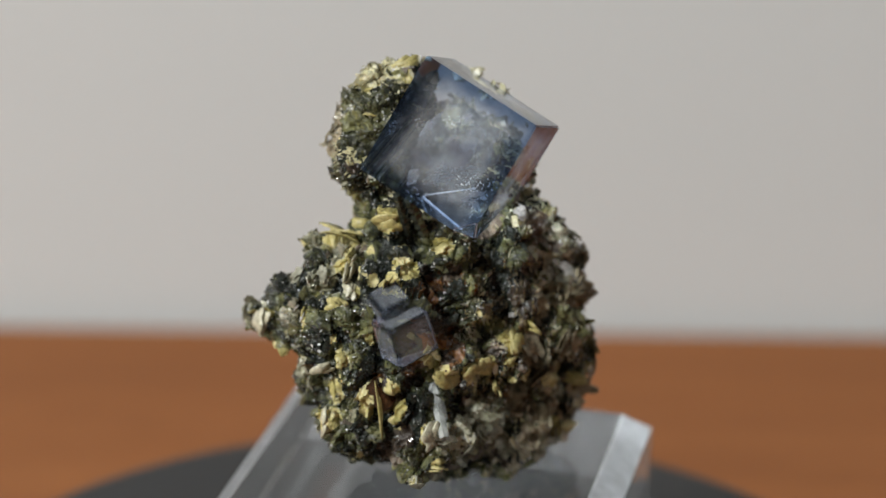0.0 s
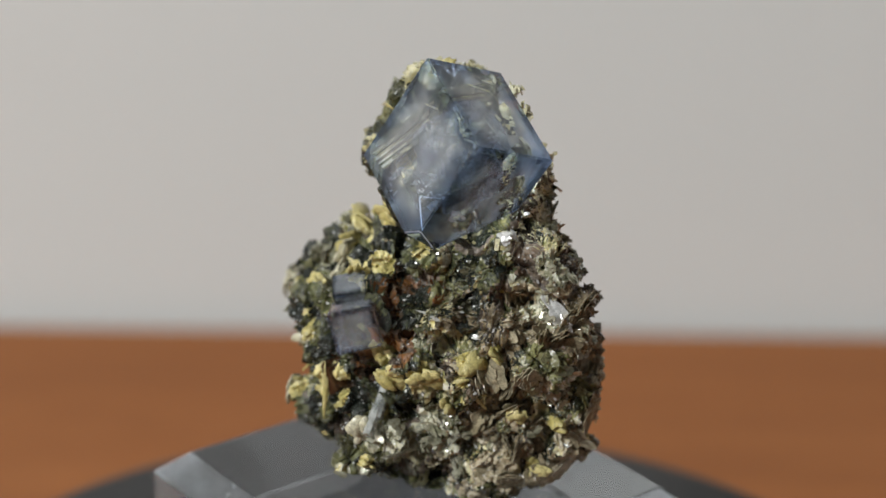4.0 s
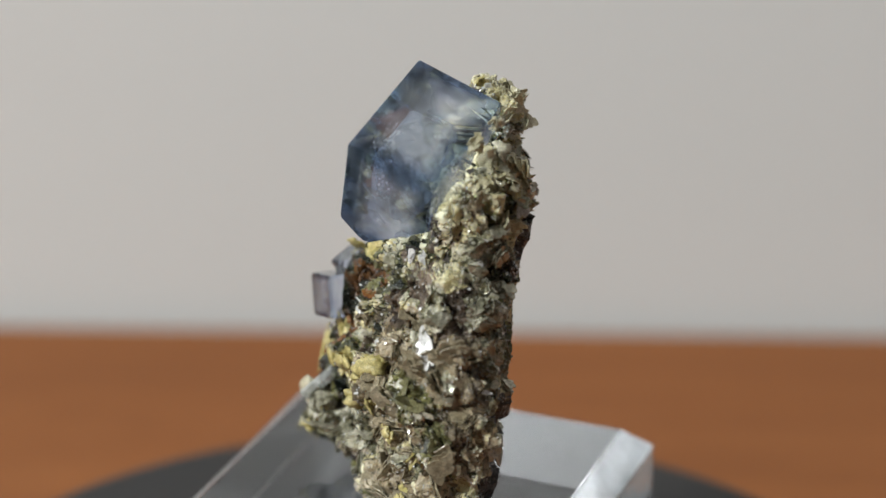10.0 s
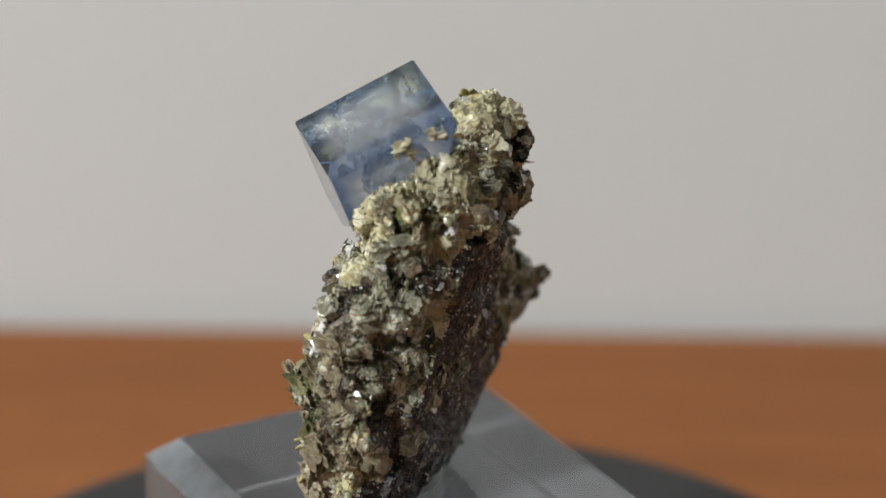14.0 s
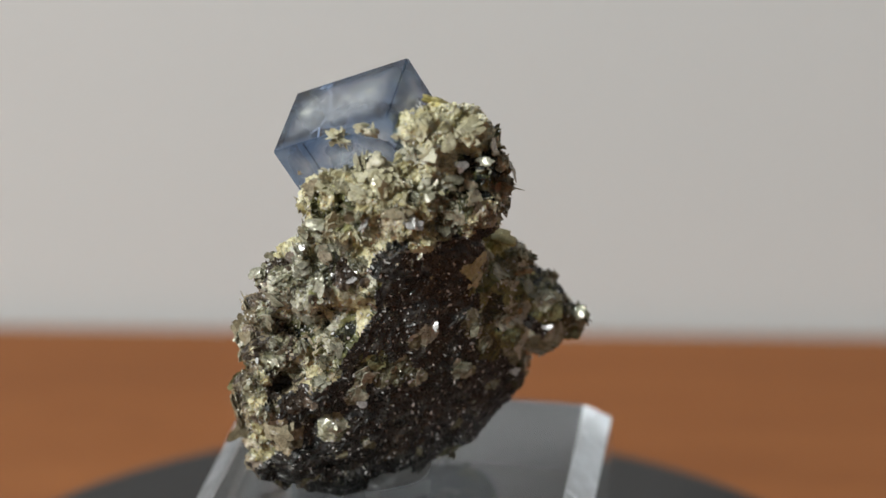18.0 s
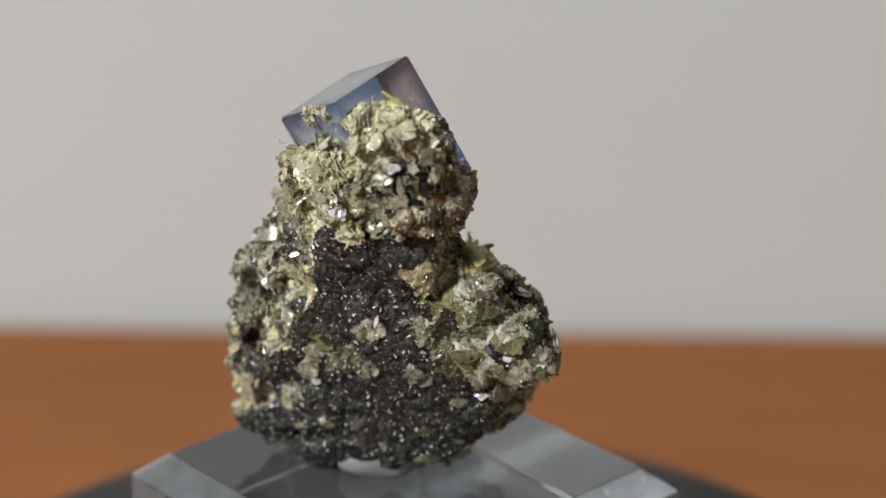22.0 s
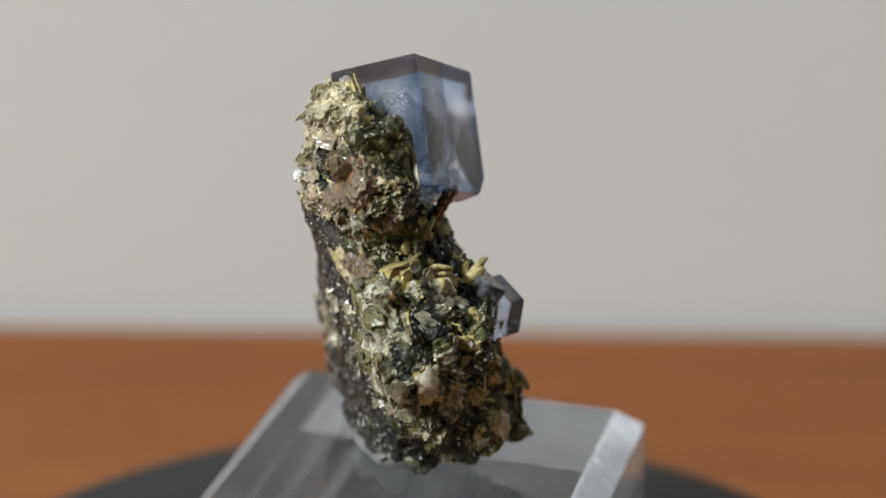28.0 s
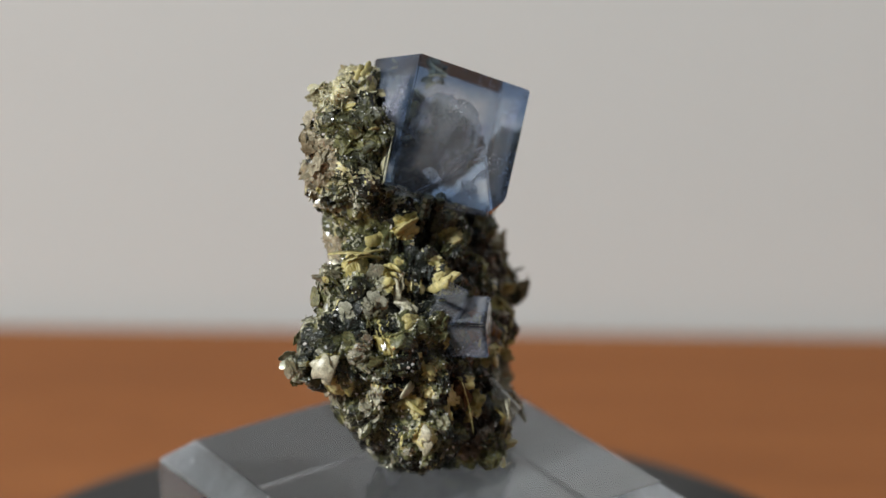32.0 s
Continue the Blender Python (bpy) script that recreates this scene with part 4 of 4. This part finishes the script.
    sheet("TAN", -8.8, 6.4, 34.3, -171, 44, 0, 4.3, 4.3)
    sheet("TAN", -11.6, 8.5, 47.9, -165, 42, 0, 4.3, 4.9)
    sheet("GLINT", 0.6, 8.5, 55.7, -164, 25, 0, 1.7, 1.9)
    sheet("GLINT", -10.4, 7.3, 40.6, -162, 31, 0, 2.1, 1.7)
    sheet("GLINT", -14.4, -7.0, 28.3, -162, 34, 0, 0.9, 1.9)
    sheet("CREAM", -19.8, -1.6, 25.6, -129, 40, 0, 3.5, 4.2)
    sheet("SILVER", -17.0, -6.3, 26.3, -143, 42, 0, 4.2, 2.8)
    sheet("SILVER", -19.1, -1.0, 26.9, -141, 23, 0, 2.1, 2.1)
    sheet("TAN", -10.8, 8.5, 45.3, -129, 24, 0, 2.1, 5.8)
    sheet("PALE", 7.2, 10.2, 54.0, 60, 40, 10, 2.6, 1.9)
    sheet("CREAM", 6.6, 10.9, 53.0, 70, 45, -20, 2.0, 2.8)
    sheet("CREAM", 6.0, 11.6, 51.4, 75, 30, 15, 2.2, 2.9)
    sheet("CREAM", 8.2, 9.6, 54.6, 50, 50, 30, 1.8, 1.4)
    sheet("PALE", 6.4, 11.2, 52.6, 80, 20, 0, 2.4, 2.2)
    sheet("YELLOW", 10.4, 8.6, 52.8, 60, 40, 15, 1.7, 1.3)
    sheet("PALE", 4.8, 12.2, 51.0, 90, 25, 20, 2.8, 2.4)
    sheet("PALE", 7.6, 12.0, 49.0, 75, 20, -10, 3.2, 2.6)
    sheet("PALE", 4.0, 12.8, 46.8, 95, 25, 0, 3.0, 2.6)
    sheet("AMBER", -9.6, 7.9, 47.0, 150, 8, 5, 3.6, 4.4)
    sheet("GLINT", -4.4, 11.5, 49.4, 108, 25, 15, 2.0, 1.7)
    sheet("GLINT", 1.9, 14.2, 43.4, 115, 32, -20, 2.3, 1.6)
    sheet("GLINT", 9.1, 13.5, 35.4, 95, 28, 25, 1.6, 1.1)


def place_books():
    """Thick books of mica that stand in the crust, region by region: the way round the rock and the height, in degrees and millimetres."""
    for look_name, count, way0, way1, low, top, least, most in (
            ("TAN", 34, -40, 28, 6, 32, 2.2, 4.8), ("SILVER", 16, 26, 58, 20, 40, 1.4, 2.8), ("SILVER", 20, 150, 215, 16, 35, 1.3, 2.8),
            ("PALE", 26, 30, 92, 40, 54, 1.6, 3.4), ("PALE", 9, 92, 140, 51, 57, 1.4, 2.6), ("SILVER", 9, 88, 140, 41, 50, 1.4, 3.0), ("SILVER", 9, -95, -40, 6, 15, 1.2, 2.6)):
        name, material = LOOKS[look_name]
        for i in range(count):
            a, z = radians(RNG.uniform(way0, way1)), RNG.uniform(low, top) / 1000
            side = Vector((math.cos(a), math.sin(a), 0.0))
            spot, n, face, far = BARK.ray_cast(Vector((0.002, 0.004, z)) + side * 0.06, -side)
            w, h = RNG.uniform(least, most) / 1000, RNG.uniform(least, most) / 1000
            if spot is None or in_cube(spot, 0.001):
                continue
            lean = (n + Vector((RNG.gauss(0, 0.4), RNG.gauss(0, 0.4), RNG.gauss(0, 0.35)))).normalized()
            spin = RNG.uniform(0, 180)
            fan, sink = 6, 0.0007
            if look_name == "PALE" and i % 3:
                # blades on edge, spread like a fan
                lean = (n.cross(lean + Vector((0, 0, RNG.uniform(0.4, 1.2)))) + n * RNG.uniform(-0.2, 0.5)).normalized()
                fan, sink = 24, 0.0004
            right = lean.orthogonal().normalized()
            m = Matrix((right, lean.cross(right), lean)).transposed().to_4x4()
            m.translation = spot - n * sink
            SEEDS.append((spot.copy(), max(w, h) * 0.55, OWN[look_name]))
            bm = bmesh.new()
            leafs(bm, RNG, w, h, 0.00011, RNG.randint(6, 11), fan, 0.97)
            bmesh.ops.transform(bm, matrix=m @ pose(0, 0, 0, 0, 0, spin), verts=bm.verts)
            part(name.replace("_flake", "_book"), bm, material, specimen)


# patches on the broken side of the head and the wing: millimetres, reach, mica
PATCHES = [(Vector((x, y, z)) / 1000, reach / 1000, kind) for x, y, z, reach, kind in (
    (1.5, 11.2, 51.0, 1.7, "s"), (-1.3, 12.6, 46.7, 2.8, "s"), (-7.1, 11.5, 48.2, 3.0, "d"), (-0.6, 11.3, 54.6, 3.4, "p"),
    (-6.0, 10.4, 53.6, 3.2, "p"), (6.1, 11.6, 48.5, 3.4, "p"), (2.7, 14.4, 44.4, 2.4, "p"), (10.9, 11.8, 45.2, 2.6, "o"),
    (-4.8, 13.5, 44.4, 3.0, "o"), (-9.8, 8.9, 44.0, 3.0, "t"), (-7.1, 8.9, 34.8, 2.6, "p"), (0.3, 12.5, 35.6, 4.2, "c"),
    (-3.7, 10.9, 39.4, 2.6, "c"), (4.7, 14.6, 38.6, 2.4, "c"), (-15.0, -1.6, 31.0, 3.0, "d"), (-18.6, -1.0, 27.3, 3.0, "d"), (-7.0, 3.0, 50.5, 4.6, "o"), (-3.6, 2.6, 55.0, 3.0, "o"))]


def in_cube(p, grow):
    d = p - TOP
    return -grow < d.dot(CU) < 0.0164 + grow and -grow < d.dot(CV) < 0.0164 + grow and -grow < d.dot(CW) < 0.0118 + grow


def back_depth(p):
    """How far a place lies outside the broken back plane."""
    return -0.375 * p.x + 0.927 * p.y - (0.0048 + 0.207 * p.z)


def crust_kind(p, n, r):
    """Which mica grows where: dark mats, yellow nests, silver edges, brown recesses, a charcoal back; the shade under
    the large cube is put in as dark mica.
    """
    jit = (r - 0.5) * 0.06
    deep = back_depth(p)
    w = p + noise.noise_vector(p * 300) * 0.0035 + noise.noise_vector(p * 900) * 0.0006
    rag = 1 + 0.4 * noise.noise(p * 600)
    for q, reach, kind in PATCHES:
        if (w - q).length < reach * rag:
            return kind
    for q, i, d in SEED_TREE.find_range(p, 0.0032):
        if SEEDS[i][2] == "y" and p.z > 0.04 and d > SEEDS[i][1] * 0.5:
            continue
        if d < SEEDS[i][1] * rag * (0.9 if SEEDS[i][2] != "y" or SEEDS[i][1] > 0.0017 else 0.6):
            return SEEDS[i][2]
    fine = 0.16 * noise.noise(p * 700)
    yel = noise.noise(p * 270) + fine + jit
    sil = noise.noise(p * 210 + Vector((9, 3, 4))) + 0.18 * noise.noise(p * 640 + Vector((2, 8, 1))) + jit
    bro = noise.noise(p * 190 + Vector((1, 7, 2))) + fine + jit
    if deep > -0.0045 and w.z < 0.0205 and w.x > -0.012 and n.y > -0.2:
        return "s" if sil > 0.46 else "b" if bro > 0.62 else "c"
    if w.z > 0.037 and n.y > -0.1 and w.x > -0.003:
        return "p" if yel > -0.38 else "s"
    if w.x > 0.009 and n.x > 0.15 and n.y < 0.75 and w.z < 0.031 and deep < -0.001:
        return "t" if bro > -0.15 else "p" if yel > 0.15 else "s" if sil > -0.25 else "o"
    if w.z > 0.041 and (n.y > 0.1 or n.z > 0.7):
        return "p" if yel > -0.12 else "s" if sil > -0.3 else "b" if bro > 0.15 else "o" if bro > -0.2 else "d"
    if deep > -0.0016 and w.z < 0.04:
        if (w.x > 0.0145 and w.z > 0.021) or (w.x > 0.010 and w.z > 0.031):
            return "p" if yel > 0.1 else "s" if sil > -0.3 else "o"
        if w.x < -0.007 and w.z > 0.010:
            return "s" if sil > -0.05 else "o" if yel > -0.1 else "c"
        return "s" if sil > 0.42 else "b" if bro > 0.6 else "c"
    # mostly dark mica stands in for the shadow below the large cube
    if 0.0 < w.x < 0.014 and 0.028 < w.z < 0.042 and n.y < 0.25 and n.x < 0.6:
        return "b" if bro > 0.32 else "o" if sil > 0.35 else "d"
    if w.x > 0.006 and (n.x > 0.2 or n.y > 0):
        if bro > (0.0 if w.x > 0.012 and deep < -0.004 else 0.32):
            return "b"
        return "p" if yel > 0.06 else "s" if sil > -0.2 else "o" if sil > -0.4 else "d"
    if w.x < -0.006 and n.y > 0.0:
        return "y" if yel > 0.30 else "s" if sil > -0.15 else "o"
    if w.x < -0.011:
        return "y" if yel > 0.50 else "o" if sil > 0.25 else "d"
    if -0.001 < w.x < 0.006 and 0.021 < w.z < 0.033 and w.y > -0.0115:
        return "r" if bro > 0.02 else "b" if bro > -0.12 else "d"
    if w.x > 0.008 and w.z > 0.02:
        return "y" if yel > 0.56 else "b" if bro > 0.12 else "o" if sil > 0.25 else "d"
    if w.z < 0.016:
        return "y" if yel > 0.55 else "o" if sil > 0.12 else "b" if bro > 0.2 else "d"
    return "y" if yel > 0.56 else "o" if sil > 0.33 else "b" if bro > 0.46 else "d"


def lay_masses(me):
    """Give every facet of the rock the mica that grows there."""
    slot = {k: i for i, k in enumerate(MASSES)}
    for f in me.polygons:
        f.material_index = slot[crust_kind(f.center, f.normal, 0.5)]


def deep_in(p):
    """On the broken back plane, where all lies flat."""
    return back_depth(p) > -0.003


def build_crust(parent, count):
    """Thousands of small leaves over the rock, one mesh a colour."""
    rng = np.random.default_rng(5)
    tri = CO[TRI]
    area = np.linalg.norm(np.cross(tri[:, 1] - tri[:, 0], tri[:, 2] - tri[:, 0]), axis=1)
    pick = rng.choice(len(tri), count, p=area / area.sum())
    u, v = rng.random(count), rng.random(count)
    flip = u + v > 1
    u[flip], v[flip] = 1 - u[flip], 1 - v[flip]
    spot = tri[pick, 0] + u[:, None] * (tri[pick, 1] - tri[pick, 0]) + v[:, None] * (tri[pick, 2] - tri[pick, 0])
    nor = np.cross(tri[pick, 1] - tri[pick, 0], tri[pick, 2] - tri[pick, 0])
    nor /= np.linalg.norm(nor, axis=1)[:, None]
    SIZE = {"d": (0.0002, 0.00065), "y": (0.0002, 0.0007), "s": (0.0003, 0.0012), "b": (0.0003, 0.0010), "t": (0.0005, 0.0018), "o": (0.0002, 0.0008), "p": (0.0003, 0.0012), "g": (0.0002, 0.0006)}
    verts = {k: [] for k in SIZE}
    faces = {k: [] for k in SIZE}

    def leaf(k, c, up, s, i, along=None):
        a = up.orthogonal().normalized()
        b = up.cross(a)
        spin = rng.random() * 6.28
        a, b = a * math.cos(spin) + b * math.sin(spin), b * math.cos(spin) - a * math.sin(spin)
        slim = rng.uniform(0.35, 1.0)
        if along is not None:
            a = (along - up * along.dot(up)).normalized()
            b = up.cross(a)
            slim = rng.uniform(0.35, 0.75)
        # no leaf reaches into the cube or lies close under it
        gap = 0.0 if (c - TOP).dot(CW) > 0.0117 and (c - TOP).dot(CV) < 0.004 else 0.0006
        if any(in_cube(c + side * s * 0.6, gap) for side in (a, -a, b * slim, -b * slim)):
            return
        t = up * s * rng.uniform(0.03, 0.07)
        first, m = len(verts[k]), 6
        for ring in (0, 1):
            for j in range(m):
                g = 2 * math.pi * j / m
                r = s * (0.85 + 0.35 * math.sin(i * 12.9 + j * 4.1)) * 0.6
                verts[k].append((c + a * math.cos(g) * r + b * math.sin(g) * r * slim + t * ring)[:])
        faces[k].append([first + m - 1 - j for j in range(m)])
        faces[k].append([first + m + j for j in range(m)])
        for j in range(m):
            jj = (j + 1) % m
            faces[k].append([first + j, first + jj, first + m + jj, first + m + j])

    for i in range(count):
        p, n = Vector(spot[i]), Vector(nor[i])
        if p.z < 0.0035 or in_cube(p, 0.0004) or (abs(p.x) < 0.0045 and p.y < -0.0075 and 0.0235 < p.z < 0.0325):
            continue
        k = crust_kind(p, n, rng.random())
        if rng.random() < (1.7 if n.y > 0.2 else 1.0) * {"s": 0.06, "p": 0.05, "o": 0.05, "d": 0.03, "b": 0.05, "t": 0.05, "c": 0.05, "r": 0.01, "y": 0.0}[k]:
            # a tiny white leaf painted as a glint
            leaf("g", p + n * 0.00002, (n + Vector(rng.normal(0, 0.4, 3))).normalized(), rng.uniform(0.00014, 0.00055), i)
            continue
        if k == "c":
            # grains and sparks on the broken back
            leaf("s" if rng.random() < 0.11 else "d", p + n * 0.00001, (n + Vector(rng.normal(0, 0.15, 3))).normalized(), rng.uniform(0.00012, 0.00036), i)
            continue
        k = {"r": "b"}.get(k, k)
        if n.y < 0.3 and rng.random() < (0.82 if p.x > 0.005 and k in "pstb" else 0.5):
            continue
        if rng.random() > {"d": 0.95, "y": 0.3, "s": 1.0, "p": 0.95, "b": 0.8, "o": 0.9, "t": 0.42}[k]:
            continue
        lo, hi = SIZE[k]
        s = lo + (hi - lo) * rng.random() ** 2.0
        if k == "p" and p.z > 0.038:
            s *= 1.5
        calm = 0.35 if deep_in(p) and p.z < 0.045 else 1.0
        # leaves of one book lie alike, and books fan out from a foot in the rock
        cell = noise.voronoi(p * (230 if k in "pst" else 420))[1][0]
        axis = noise.noise_vector(cell * 7.3).normalized()
        if k in "pst":
            foot = cell / 230 - n * 0.0016
            out = ((p - foot).normalized() + n * 0.35 + Vector(rng.normal(0, 0.12, 3))).normalized()
            up = (axis - out * axis.dot(out) + Vector(rng.normal(0, 0.14, 3))).normalized()
            if calm < 1.0:
                up = (up * 0.6 + n).normalized()
            leaf(k, p - n * s * rng.uniform(0.15, 0.45), up, s, i, out)
            continue
        axis = (axis - n * axis.dot(n) * 0.5).normalized()
        lift = {"d": 0.7, "y": 0.4, "b": 0.9, "o": 0.8}[k] * calm
        up = (n * 0.7 + axis * lift + Vector(rng.normal(0, 0.16, 3))).normalized()
        leaf(k, p + n * s * rng.uniform(-0.42, -0.05), up, s, i)
    for i, (look_name, q, up, s) in enumerate(NEST):
        leaf({"SILVER": "s", "TAN": "t", "OLIVE": "o", "PALE": "p"}[look_name], q, up, s, i)
    for k, name, mat in (("d", "dark_mica_crust", M_DARK), ("y", "yellow_mica_crust", M_YELLOW), ("s", "silver_mica_crust", M_SILVER), ("b", "brown_mica_crust", M_BROWN), ("t", "tan_mica_crust", M_TAN), ("o", "olive_mica_crust", M_OLIVE), ("p", "pale_mica_crust", M_PALE), ("g", "bright_mica_crust", M_GLINT)):
        me = bpy.data.meshes.new(name)
        me.from_pydata(verts[k], [], faces[k])
        me.materials.append(mat)
        ob = new(name, me)
        ob.parent = parent
        tagged(ob, kind="stuff")


def motions():
    rows = [(t * 0.5, pose(0, 0, 0, 0, 0, -SPIN * t * 0.5)) for t in range(65)]
    for thing in (base, putty, specimen):
        walk(thing, rows)
    walk(platter, rows)


build_table()
platter = build_turntable()[1]
base = build_base()
putty = build_putty()
specimen = tagged(new("mineral_specimen"), "fluorite cubes on yellow and dark mica matrix", "mineral")
matrix, CO, TRI = build_matrix(specimen)
BARK = bvhtree.BVHTree.FromPolygons([tuple(c) for c in CO], [tuple(f) for f in TRI.tolist()])
build_crystals(specimen)
place_flakes()
place_books()
SEED_TREE = kdtree.KDTree(len(SEEDS))
for i, seed in enumerate(SEEDS):
    SEED_TREE.insert(seed[0], i)
SEED_TREE.balance()
lay_masses(matrix.data)
build_crust(specimen, 70000)
motions()
